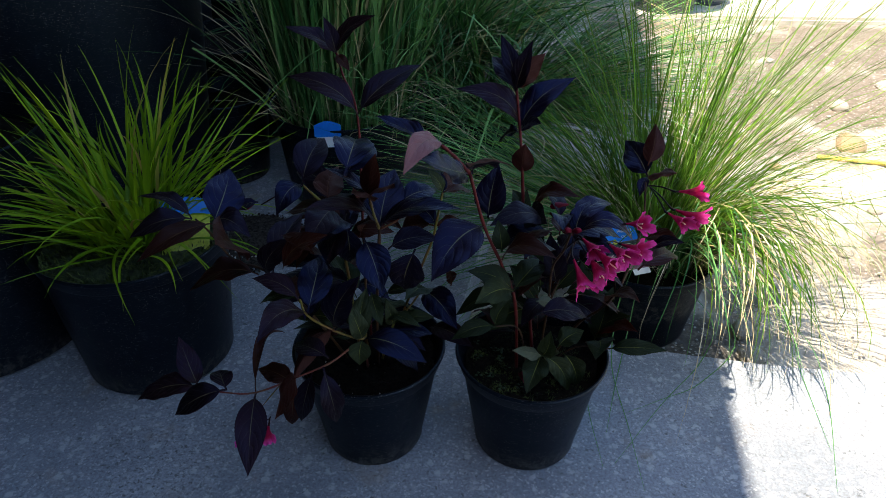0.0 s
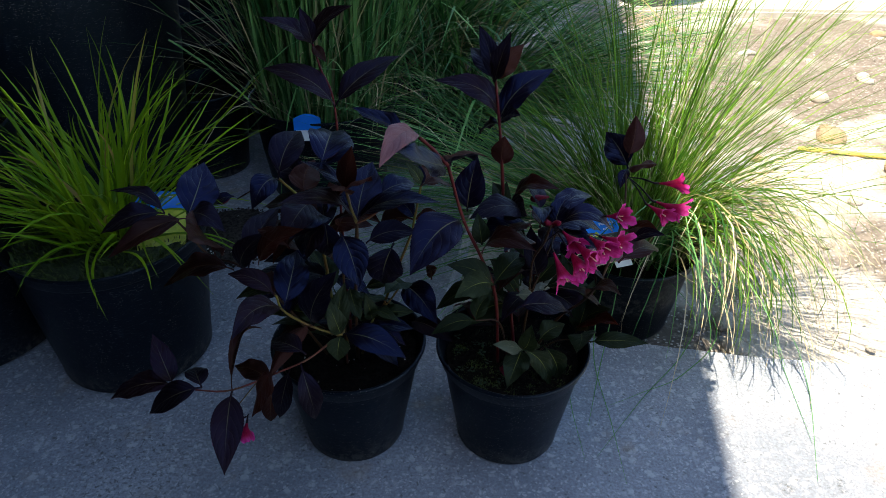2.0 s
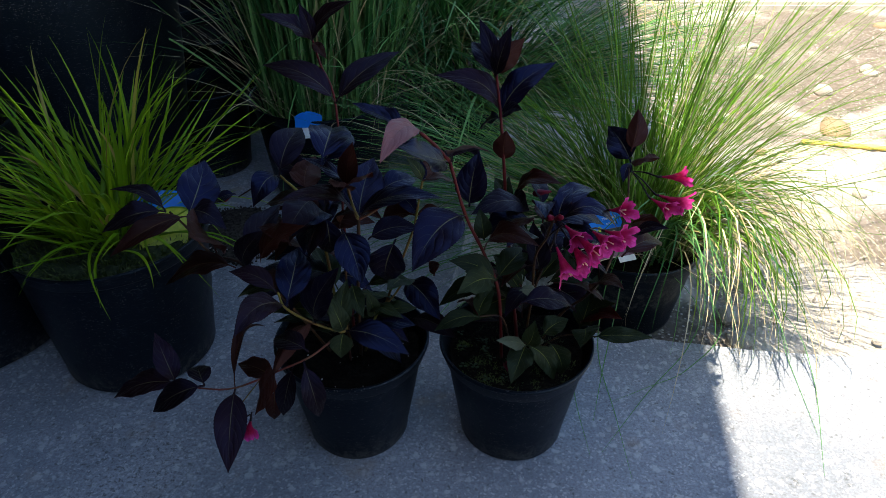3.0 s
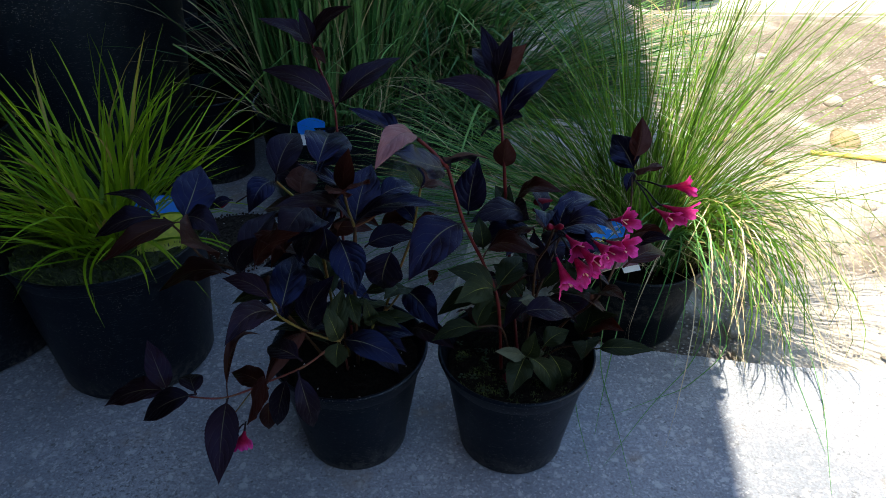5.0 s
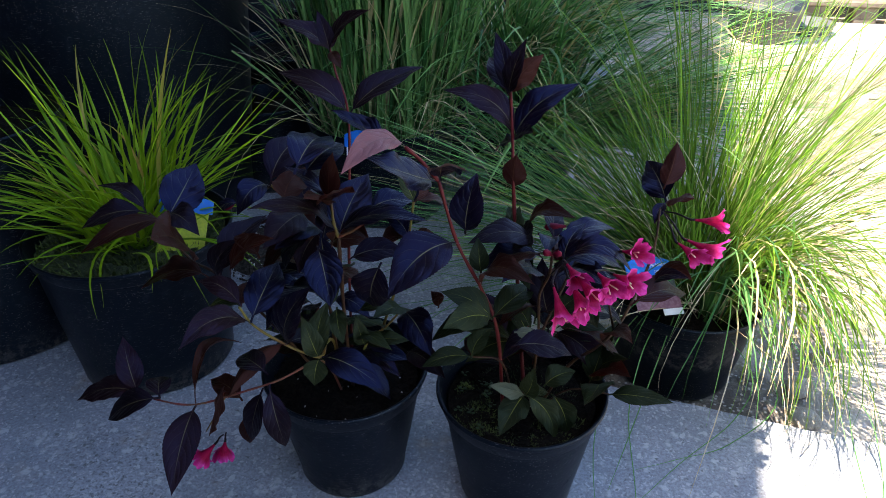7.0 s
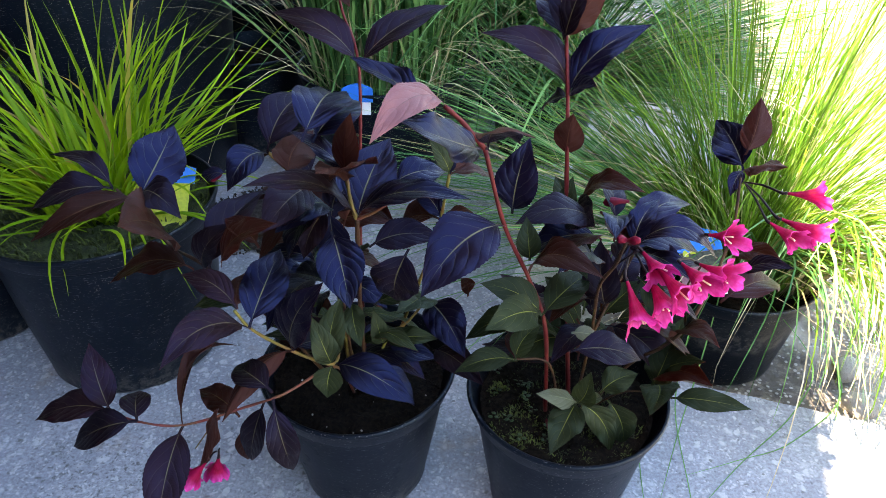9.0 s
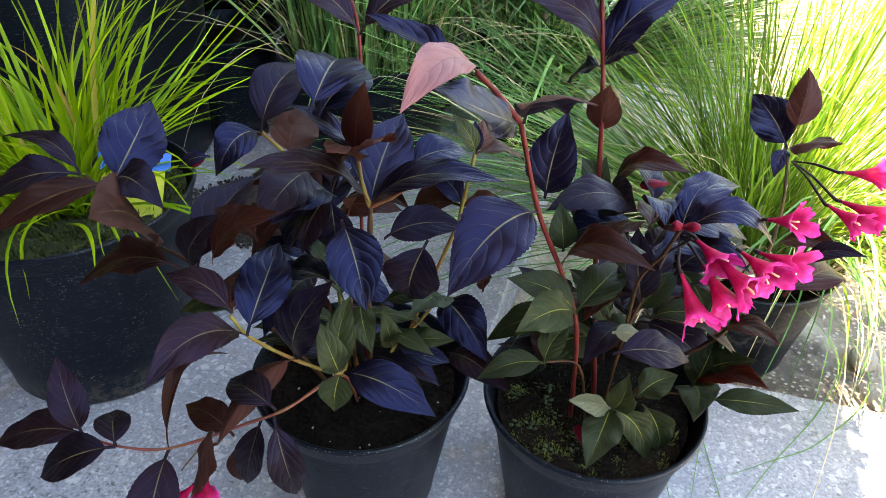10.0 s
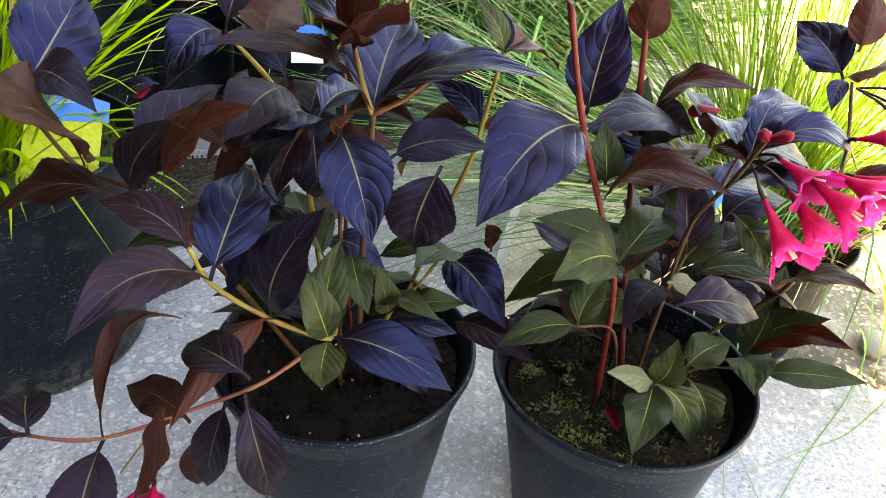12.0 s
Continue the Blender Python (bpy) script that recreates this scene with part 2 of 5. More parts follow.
def concrete_material():
    n = Nodes("exposed_aggregate_concrete")
    p = n.world()
    big = n.noise(p, 5.0, 4)
    fine = n.noise(p, 260, 4, 0.65)
    warp = n.node("ShaderNodeTexNoise", Scale=90.0, Detail=2.0)
    n.put(warp.inputs["Vector"], p)
    bent = n.node("ShaderNodeVectorMath")
    bent.operation = "MULTIPLY_ADD"
    n.put(bent.inputs[0], warp.outputs["Color"])
    bent.inputs[1].default_value = (0.012, 0.012, 0.012)
    n.put(bent.inputs[2], p)
    q = bent.outputs[0]

    def grains(scale, channel, share, size):
        c = n.cells(q, scale)
        pick = n.node("ShaderNodeSeparateColor", Color=c.outputs["Color"])
        reach = n.math("MULTIPLY", pick.outputs[(channel + 1) % 3], size)
        inside = n.ramp(n.math("SUBTRACT", c.outputs["Distance"], reach), 0.26, -0.22)
        return n.math("MULTIPLY", inside, n.ramp(pick.outputs[channel], 1 - share, 1 - share + 0.25))

    chip = grains(105, 0, 0.40, 0.62)
    chip2 = grains(250, 1, 0.5, 0.62)
    pit = grains(230, 2, 0.30, 0.50)
    base = n.mix(n.ramp(big, 0.3, 0.7), (0.195, 0.217, 0.246), (0.310, 0.333, 0.358))
    base = n.mix(n.math("MULTIPLY", n.ramp(fine, 0.36, 0.66), 0.62), base, (0.135, 0.137, 0.140))
    base = n.mix(n.math("MULTIPLY", n.math("MAXIMUM", chip, chip2), 0.38), base, (0.62, 0.62, 0.61))
    base = n.mix(n.math("MULTIPLY", pit, 0.75), base, (0.10, 0.10, 0.095))
    stain = n.ramp(n.noise(p, 9.0, 5, 0.62), 0.57, 0.72)
    base = n.mix(n.math("MULTIPLY", stain, 0.45), base, (0.25, 0.19, 0.12))
    soot = n.math("MULTIPLY", n.ramp(n.noise(p, 13.0, 5, 0.7), 0.60, 0.68), n.ramp(n.noise(p, 120, 3), 0.45, 0.6))
    base = n.mix(n.math("MULTIPLY", soot, 0.7), base, (0.06, 0.06, 0.055))
    spot = n.node("ShaderNodeVectorMath")
    spot.operation = "DISTANCE"
    n.put(spot.inputs[0], q)
    spot.inputs[1].default_value = (-0.33, 0.75, 0.0)
    grime = n.math("MULTIPLY", n.ramp(spot.outputs["Value"], 0.15, 0.03), n.ramp(n.noise(p, 150, 4, 0.72), 0.52, 0.64))
    base = n.mix(n.math("MULTIPLY", grime, 0.7), base, (0.045, 0.042, 0.035))
    n.bump(n.math("SUBTRACT", n.math("ADD", n.math("MULTIPLY", fine, 0.6), n.math("MULTIPLY", chip, 0.3)), pit), 0.3, 0.0016)
    return n.set(Base_Color=base, Roughness=0.88)


CONCRETE = concrete_material()


def bed_material():
    n = Nodes("dusty_stony_soil")
    p = n.world()
    at = n.node("ShaderNodeSeparateXYZ")
    n.put(at.inputs[0], p)
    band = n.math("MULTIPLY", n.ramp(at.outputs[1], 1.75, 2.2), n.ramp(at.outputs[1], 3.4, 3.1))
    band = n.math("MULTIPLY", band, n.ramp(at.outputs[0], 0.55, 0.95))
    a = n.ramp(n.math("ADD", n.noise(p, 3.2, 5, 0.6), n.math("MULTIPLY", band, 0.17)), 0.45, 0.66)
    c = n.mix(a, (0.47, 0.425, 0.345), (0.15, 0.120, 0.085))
    # soil darkened around the grass pot, its shade put into the colour
    pot_dist = n.node("ShaderNodeVectorMath")
    pot_dist.operation = "DISTANCE"
    n.put(pot_dist.inputs[0], p)
    pot_dist.inputs[1].default_value = (0.35, 1.10, BED_Z)
    pot_shade = n.ramp(n.math("ADD", pot_dist.outputs["Value"], n.math("MULTIPLY", n.noise(p, 16, 4), 0.16)), 0.31, 0.24)
    c = n.mix(n.math("MULTIPLY", pot_shade, 0.9), c, (0.055, 0.043, 0.032))
    c = n.mix(n.math("MULTIPLY", n.ramp(n.noise(p, 45, 5, 0.7), 0.45, 0.65), 0.5), c, (0.30, 0.25, 0.19))
    grit = n.cells(p, 110)
    c = n.mix(n.math("MULTIPLY", n.ramp(grit.outputs["Distance"], 0.35, 0.2), 0.5), c, (0.60, 0.56, 0.48))
    n.bump(n.math("ADD", n.noise(p, 60, 6, 0.7), n.math("MULTIPLY", grit.outputs["Distance"], -0.5)), 0.7, 0.008)
    return n.set(Base_Color=c, Roughness=0.95)


BED_Z = -0.085
BED = bed_material()


def blade_material(name, dark, light, dry, dry_share, through_colour, amount=0.35):
    n = Nodes(name)
    r = n.island()
    c = n.mix(n.math("POWER", r, 2.2), dark, light)
    c = n.mix(n.ramp(n.math("FRACT", n.math("MULTIPLY", r, 17.31)), 1.0 - dry_share, 1.0 - dry_share * 0.6), c, dry)
    c = n.mix(n.math("MULTIPLY", n.noise(n.coords(), 30, 3), 0.4), c, dark)
    m = n.set(Base_Color=c, Roughness=0.45)
    n.bsdf.inputs["Specular IOR Level"].default_value = 0.22
    see_through(n, n.mix(0.35, c, through_colour), amount)
    return m


CAREX_LIME = blade_material("lime_sedge_blade", (0.10, 0.21, 0.004), (0.40, 0.58, 0.014), (0.42, 0.26, 0.08), 0.05, (0.26, 0.34, 0.02), 0.30)
GRASS_TALL = blade_material("green_reed_blade", (0.026, 0.100, 0.024), (0.36, 0.60, 0.19), (0.30, 0.26, 0.13), 0.10, (0.12, 0.24, 0.03), 0.3)
GRASS_ARCH = blade_material("arching_green_blade", (0.026, 0.112, 0.030), (0.30, 0.58, 0.165), (0.48, 0.36, 0.17), 0.13, (0.14, 0.32, 0.03), 0.25)
GRASS_MUHLY = blade_material("fine_green_blade", (0.016, 0.078, 0.006), (0.24, 0.46, 0.035), (0.54, 0.46, 0.26), 0.08, (0.46, 0.60, 0.08), 0.48)


# ---- building helpers ----
def mesh_of(bm, name, mats, smooth=True):
    me = bpy.data.meshes.new(name)
    bm.to_mesh(me)
    bm.free()
    for m in mats:
        me.materials.append(m)
    if smooth:
        for f in me.polygons:
            f.use_smooth = True
    return me


def crisp(bm, angle=0.55):
    for e in bm.edges:
        if len(e.link_faces) == 2 and e.calc_face_angle(0.0) > angle:
            e.smooth = False
    return bm


def part(name, bm, material, parent, label="", smooth=True):
    mats = material if isinstance(material, (list, tuple)) else [material]
    ob = new(name, mesh_of(bm, name, mats, smooth))
    ob.parent = parent
    if parent is not None:
        ob.matrix_parent_inverse = parent.matrix_world.inverted()
    return tagged(ob, label)


def thing(name, x, y, z, label, category, group="", kind=""):
    ob = new(name)
    ob.empty_display_size = 0.05
    ob.matrix_world = pose(x, y, z)
    ob.matrix_basis = pose(x, y, z)
    return tagged(ob, label, category, group, kind)


def data_part(name, verts, faces, material, parent, label="", kind="", smooth=True):
    me = bpy.data.meshes.new(name)
    me.from_pydata(verts, [], faces)
    me.materials.append(material)
    if smooth:
        me.polygons.foreach_set("use_smooth", [True] * len(me.polygons))
    ob = new(name, me)
    ob.parent = parent
    if parent is not None:
        ob.matrix_parent_inverse = parent.matrix_basis.inverted()
    return tagged(ob, label, kind=kind)


def spline(points, steps=6):
    """Smooth points through the given ones (Catmull-Rom)."""
    p = [Vector(q) for q in points]
    p = [p[0] * 2 - p[1], *p, p[-1] * 2 - p[-2]]
    out = []
    for a, b, c, d in zip(p, p[1:], p[2:], p[3:]):
        for k in range(steps):
            t = k / steps
            out.append(0.5 * (2 * b + (c - a) * t + (2 * a - 5 * b + 4 * c - d) * t * t + (3 * b - a - 3 * c + d) * t ** 3))
    out.append(p[-2])
    return out


def tube(points, r0, r1, sides=8, steps=5):
    path = spline(points, steps)
    bm = bmesh.new()
    rings = []
    side = Vector((1, 0.13, 0.07))
    for i, p in enumerate(path):
        d = (path[min(i + 1, len(path) - 1)] - path[max(i - 1, 0)]).normalized()
        x = (side - d * side.dot(d)).normalized()
        y = d.cross(x)
        k = i / (len(path) - 1)
        r = r0 + (r1 - r0) * k
        r *= 1 + 0.12 * math.sin(i * 1.7)
        rings.append([bm.verts.new(p + (x * math.cos(a) + y * math.sin(a)) * r) for a in (2 * math.pi * j / sides for j in range(sides))])
    for a, b in zip(rings, rings[1:]):
        for j in range(sides):
            bm.faces.new((a[j], a[(j + 1) % sides], b[(j + 1) % sides], b[j]))
    bm.faces.new(rings[0][::-1])
    bm.faces.new(rings[-1])
    return bm


def lathe(profile, sides=48, wobble=0.0):
    bm = bmesh.new()
    rings = []
    for r, z in profile:
        if r == 0:
            rings.append([bm.verts.new((0, 0, z))])
        else:
            rings.append([bm.verts.new((r * (1 + wobble * math.sin(2 * a + 0.7)) * math.cos(a), r * (1 - wobble * math.sin(2 * a + 0.7)) * math.sin(a), z)) for a in (2 * math.pi * j / sides for j in range(sides))])
    for a, b in zip(rings, rings[1:]):
        for j in range(sides):
            k = (j + 1) % sides
            if len(a) == 1:
                bm.faces.new((a[0], b[k], b[j]))
            elif len(b) == 1:
                bm.faces.new((a[j], a[k], b[0]))
            else:
                bm.faces.new((a[j], a[k], b[k], b[j]))
    bmesh.ops.recalc_face_normals(bm, faces=bm.faces)
    return bm


def box(bm, x0, x1, y0, y1, z0, z1):
    v = [bm.verts.new((x, y, z)) for x in (x0, x1) for y in (y0, y1) for z in (z0, z1)]
    for f in ((0, 1, 3, 2), (4, 6, 7, 5), (0, 4, 5, 1), (2, 3, 7, 6), (0, 2, 6, 4), (1, 5, 7, 3)):
        bm.faces.new([v[i] for i in f])


def nursery_pot(parent, R, H, rb, lip=0.022, sides=56, label=""):
    """A tapered pot with a stepped rim band, thin wall, moulded foot and drain ring, standing at its parent's base."""
    w = 0.0022
    rs = rb + (R - 0.003 - rb) * (H - lip) / H
    band = R - 0.0030
    prof = [(0, 0.004), (rb * 0.6, 0.004), (rb * 0.86, 0.0), (rb * 0.97, 0.001), (rb, 0.005), (rb * 1.006, H * 0.08),
            (rb + (rs - rb) * 0.5, H * 0.48), (rs - 0.0040, H - lip - 0.014), (rs - 0.0034, H - lip - 0.004), (rs - 0.0026, H - lip - 0.001), (band - 0.0030, H - lip), (band - 0.0018, H - lip + 0.0016),
            (band - 0.0004, H - 0.0085), (band + 0.0004, H - 0.0062), (R + 0.0004, H - 0.0052), (R + 0.0010, H - 0.0038), (R + 0.0009, H - 0.0016), (R + 0.0002, H - 0.0003), (R - 0.0012, H), (R - 0.0026, H - 0.0006),
            (R - 0.0038, H - 0.004), (rs - w - 0.004, H - lip - 0.01), (rb - w + 0.002, 0.02)]
    bm = crisp(lathe(prof, sides, 0.006))
    bmesh.ops.translate(bm, verts=bm.verts, vec=parent.matrix_basis.translation)
    return part("pot", bm, POT, parent, label)


def soil_disc(parent, R, z, material, name="soil", rough=0.006, seed=0):
    c = parent.matrix_basis.translation
    bm = bmesh.new()
    rings = [[bm.verts.new((c.x, c.y, c.z + z + 0.004))]]
    for i in range(1, 15):
        ring = []
        for j in range(44):
            a = 2 * math.pi * j / 44
            r = R * i / 14
            p = Vector((c.x + r * math.cos(a), c.y + r * math.sin(a), 0))
            h = noise.noise(p * 55 + Vector((seed, 0, 0))) + 0.6 * noise.noise(p * 140)
            ring.append(bm.verts.new((p.x, p.y, c.z + z + rough * h)))
        rings.append(ring)
    for a, b in zip(rings, rings[1:]):
        for j in range(44):
            k = (j + 1) % 44
            bm.faces.new((a[0], b[j], b[k]) if len(a) == 1 else (a[j], b[j], b[k], a[k]))
    return part(name, bm, material, parent)


def crumbs(parent, name, cx, cy, z, R, count, size, material, rng, label=""):
    """Small lumps lying on a surface: grit, clods."""
    verts, faces = [], []
    for _ in range(count):
        r, a = R * math.sqrt(rng.random()), rng.random() * 6.283
        s = size * rng.uniform(0.5, 1.4)
        o = Vector((cx + r * math.cos(a), cy + r * math.sin(a), z + s * 0.3))
        q = Euler((rng.random() * 6, rng.random() * 6, rng.random() * 6)).to_matrix()
        i = len(verts)
        for d in ((1, 0, 0), (-0.8, 0.1, 0), (0, 0.8, 0.1), (0.1, -0.9, 0), (0, 0, 0.7), (0, 0.1, -0.7)):
            verts.append(o + q @ (Vector(d) * s * rng.uniform(0.8, 1.15)))
        for f in ((0, 2, 4), (2, 1, 4), (1, 3, 4), (3, 0, 4), (2, 0, 5), (1, 2, 5), (3, 1, 5), (0, 3, 5)):
            faces.append([i + k for k in f])
    return data_part(name, verts, faces, material, parent, label, "stuff", False)


LEAF_RNG = random.Random(11)


def leaf(plant, base, tip, width, roll=0.0, arch=0.10, fold=14.0, look_of="purple", curl=0.12, twist=0.0, droop=0.0):
    """One toothed, pointed leaf with its stalk, from base to tip. arch lifts its middle, fold makes the V of its halves, droop bends the tip down."""
    rng = LEAF_RNG
    b, t = Vector(base), Vector(tip)
    L = (t - b).length
    f = (t - b) / L
    up = Vector((0, 0, 1)) if abs(f.z) < 0.93 else Vector((0, -1, 0.2))
    s0 = f.cross(up).normalized()
    n0 = s0.cross(f)
    NU, NV = 48, 4
    fold = fold * 1.4
    ph, wave = rng.random() * 6.28, rng.uniform(0.04, 0.17)
    twist = twist + rng.uniform(-14, 14)
    bend = rng.uniform(-0.07, 0.07)
    hump = rng.uniform(0.01, 0.05)
    bm = bmesh.new()
    uvl = bm.loops.layers.uv.new("UVMap")
    top, low = [], []
    for i in range(NU + 1):
        u = i / NU
        s = max(0.0, (u - 0.09) / 0.91)
        h = 3.40 * (s ** 0.76) * ((1 - s) ** 1.20) if s > 0 else 0.0
        h = width * 0.5 * h * (1.0 + (0.022 if i % 2 else -0.018) * (s > 0.12)) + 0.0011 * (1 - s * 0.8)
        ang = radians(roll + twist * (u - 0.5))
        side = s0 * math.cos(ang) + n0 * math.sin(ang)
        nor = n0 * math.cos(ang) - s0 * math.sin(ang)
        lift_at = arch + hump
        mid = b + f * L * u + n0 * (lift_at * L * 4.6 * u ** 0.85 * (1 - u) ** 1.05) + s0 * (bend * L * 4 * u * (1 - u)) + n0 * (droop * L * (u - u ** 3) * 1.2)
        rowt, rowl = [], []
        for k in range(-NV, NV + 1):
            v = k / NV
            lift = h * (abs(v) * math.sin(radians(fold)) - curl * v * v * 1.4) + wave * h * (math.sin(u * 11 + ph + (0.9 if v > 0 else 0)) + 0.5 * math.sin(u * 23 + 2 * ph)) * v * v
            rise = ((u - 0.36 * abs(v) ** 1.5) * 6.2) % 1.0
            lift += 0.009 * h * math.sin(math.pi * rise) * min(1.0, abs(v) * 3)
            p = mid + side * (h * v * math.cos(radians(fold))) + nor * lift
            rowt.append((bm.verts.new(p), (u, v * 0.5 + 0.5)))
            rowl.append((bm.verts.new(p - nor * (0.0005 if abs(v) < 1 else 0.00025)), (u, v * 0.5 + 0.5)))
        top.append(rowt)
        low.append(rowl)
    for rows, flip, mi in ((top, False, 0), (low, True, 1)):
        for ra, rb in zip(rows, rows[1:]):
            for k in range(2 * NV):
                q = [ra[k], ra[k + 1], rb[k + 1], rb[k]]
                if flip:
                    q = q[::-1]
                fc = bm.faces.new([x[0] for x in q])
                fc.material_index = mi
                for lp, x in zip(fc.loops, q):
                    lp[uvl].uv = x[1]
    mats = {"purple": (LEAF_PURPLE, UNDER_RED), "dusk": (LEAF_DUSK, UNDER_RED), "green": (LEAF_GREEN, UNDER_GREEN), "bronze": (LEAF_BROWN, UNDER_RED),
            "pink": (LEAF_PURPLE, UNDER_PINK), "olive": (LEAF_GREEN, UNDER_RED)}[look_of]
    return part("leaf", bm, mats, plant)


def stem(plant, points, r0, r1, material=None, name="stem"):
    return part(name, tube(points, r0 * 0.72, r1 * 0.80), material or STEM_RED, plant)


def flower(plant, base, mouth, size=0.03, stalk=None):
    """A trumpet with five spread lobes, a dark calyx behind it and pale stamens in its throat."""
    b, m = Vector(base), Vector(mouth)
    f = (m - b).normalized()
    L = (m - b).length
    up = Vector((0, 0, 1)) if abs(f.z) < 0.9 else Vector((1, 0, 0))
    x = f.cross(up).normalized()
    y = f.cross(x)
    rng = LEAF_RNG
    spin = rng.random() * 6.28
    size = size * 0.52
    bm = bmesh.new()
    rings = []
    J = 60
    tilt = [rng.uniform(-0.35, 0.45) for _ in range(5)]
    grow = [rng.uniform(0.80, 1.12) for _ in range(5)]
    uvl = bm.loops.layers.uv.new("UVMap")
    prof = ((0, 0.06), (0.12, 0.08), (0.26, 0.12), (0.40, 0.18), (0.52, 0.26), (0.63, 0.35), (0.72, 0.43), (0.80, 0.53), (0.87, 0.68), (0.93, 0.83), (0.975, 0.95), (0.995, 1.03))
    for i, (k, r) in enumerate(prof):
        ring = []
        g = max(0.0, (i - 6) / 5)
        for j in range(J):
            a = 2 * math.pi * j / J
            q = (5 * a / (2 * math.pi)) % 5
            c = int(q)
            w = abs(2 * (q - c) - 1)
            lobe = (1 - w ** 4.0)
            rr = size * r * (1 + g * (0.05 - 0.42 * (1 - lobe)) * grow[c]) * (1 + 0.03 * math.sin(3 * a + spin * 2))
            rr *= 1 + g * (grow[c] - 1) * lobe
            z = L * k + g * size * (tilt[c] * lobe - 0.25 * g * (1 - lobe) + 0.10 * math.sin(11 * a + spin) * g * lobe)
            t = a + spin
            ring.append(bm.verts.new(b + f * z + (x * math.cos(t) + y * math.sin(t)) * rr))
        rings.append(ring)
    for i, (p, q) in enumerate(zip(rings, rings[1:])):
        for j in range(J):
            fc = bm.faces.new((p[j], p[(j + 1) % J], q[(j + 1) % J], q[j]))
            for lp, u in zip(fc.loops, (i, i, i + 1, i + 1)):
                lp[uvl].uv = (u / (len(prof) - 1), j / J)
    petals = part("flower", bm, PETAL, plant, "pink trumpet-shaped blossom")
    start = Vector(stalk) if stalk else b - f * 0.012
    part("calyx", tube([start, start.lerp(b, 0.5) + Vector((0, 0, 0.002)), b, b + f * L * 0.12], 0.0007, 0.0015, 6, 4), CALYX, petals, "dark slender calyx")
    for _ in range(2):
        d = (f + (x * rng.uniform(-1, 1) + y * rng.uniform(-1, 1)) * 0.16).normalized()
        part("stamen", tube([b + f * L * 0.6, b + d * L * 0.95], 0.0004, 0.0008, 5, 3), STAMEN, petals)
    return petals


def bud(plant, base, tip, r=0.004):
    b, t = Vector(base), Vector(tip)
    bm = bmesh.new()
    f = (t - b).normalized()
    x = f.orthogonal().normalized()
    y = f.cross(x)
    rings = []
    for k, w in ((0, 0.25), (0.2, 0.5), (0.5, 0.85), (0.75, 1.0), (0.92, 0.7), (1.0, 0.1)):
        rings.append([bm.verts.new(b.lerp(t, k) + (x * math.cos(a) + y * math.sin(a)) * r * w * (1 + 0.12 * math.sin(5 * a))) for a in (2 * math.pi * j / 15 for j in range(15))])
    for p, q in zip(rings, rings[1:]):
        for j in range(15):
            bm.faces.new((p[j], p[(j + 1) % 15], q[(j + 1) % 15], q[j]))
    bm.faces.new(rings[-1])
    return part("flower_bud", bm, PETAL_DEEP, plant, "crimson closed flower bud")


def blades(parent, name, material, rng, count, centre, spread, length, lean, bend, width, ground=0.0, aim=None, lift=0.0, label=""):
    """A tuft of tapering, channelled grass blades. lean and bend are ranges in degrees: how far each starts off upright and how far it then arches over."""
    verts, faces = [], []
    N = 9
    for _ in range(count):
        az = rng.random() * 2 * math.pi if aim is None else radians(aim[0] + aim[1] * max(-1.5, min(1.5, rng.gauss(0, 1))))
        r = spread * math.sqrt(rng.random())
        a0 = az + rng.gauss(0, 0.9)
        p = Vector((centre[0] + r * math.cos(a0), centre[1] + r * math.sin(a0), centre[2]))
        L = rng.uniform(*length)
        th, bd = radians(rng.uniform(*lean)), radians(rng.uniform(*bend))
        pw = rng.uniform(1.1, 2.2)
        w = width * rng.uniform(0.6, 1.2)
        yaw = max(-0.8, min(0.8, rng.gauss(0, 0.6)))
        turn = rng.gauss(0, 0.8)
        i0 = len(verts)
        for i in range(N + 1):
            s = i / N
            e = th + bd * s ** pw
            d = Vector((math.sin(e) * math.cos(az + yaw * s), math.sin(e) * math.sin(az + yaw * s), math.cos(e)))
            if i:
                p = p + d * (L / N)
                if p.z < ground + 0.004:
                    p = Vector((p.x, p.y, ground + 0.004 + 0.002 * rng.random()))
            sd = Vector((-math.sin(az + yaw * s + turn * s), math.cos(az + yaw * s + turn * s), 0.15 * math.sin(turn)))
            h = w * 0.5 * min(1.0, 0.55 + 2.2 * s) * (1 - s ** 2.6) + 0.0001
            nn = d.cross(sd)
            verts += [p - sd * h, p + nn * h * 0.35, p + sd * h]
        for i in range(N):
            a = i0 + 3 * i
            faces += [(a, a + 1, a + 4, a + 3), (a + 1, a + 2, a + 5, a + 4)]
    return data_part(name, verts, faces, material, parent, label, "stuff")


def one_blade(parent, points, width, material, name="blade"):
    path = spline(points, 6)
    verts, faces = [], []
    n = len(path) - 1
    for i, p in enumerate(path):
        d = (path[min(i + 1, n)] - path[max(i - 1, 0)]).normalized()
        sd = d.cross(Vector((0.1, 0.2, 1))).normalized()
        h = width * 0.5 * (1 - (i / n) ** 2.5) + 0.0002
        verts += [p - sd * h, p + d.cross(sd) * h * 0.3, p + sd * h]
    for i in range(n):
        a = 3 * i
        faces += [(a, a + 1, a + 4, a + 3), (a + 1, a + 2, a + 5, a + 4)]
    return data_part(name, verts, faces, material, parent)


# ---- the setting ----


def axis(parts):
    return np.concatenate([np.linspace(a, b, n, endpoint=False) for a, b, n in parts] + [[parts[-1][1]]])


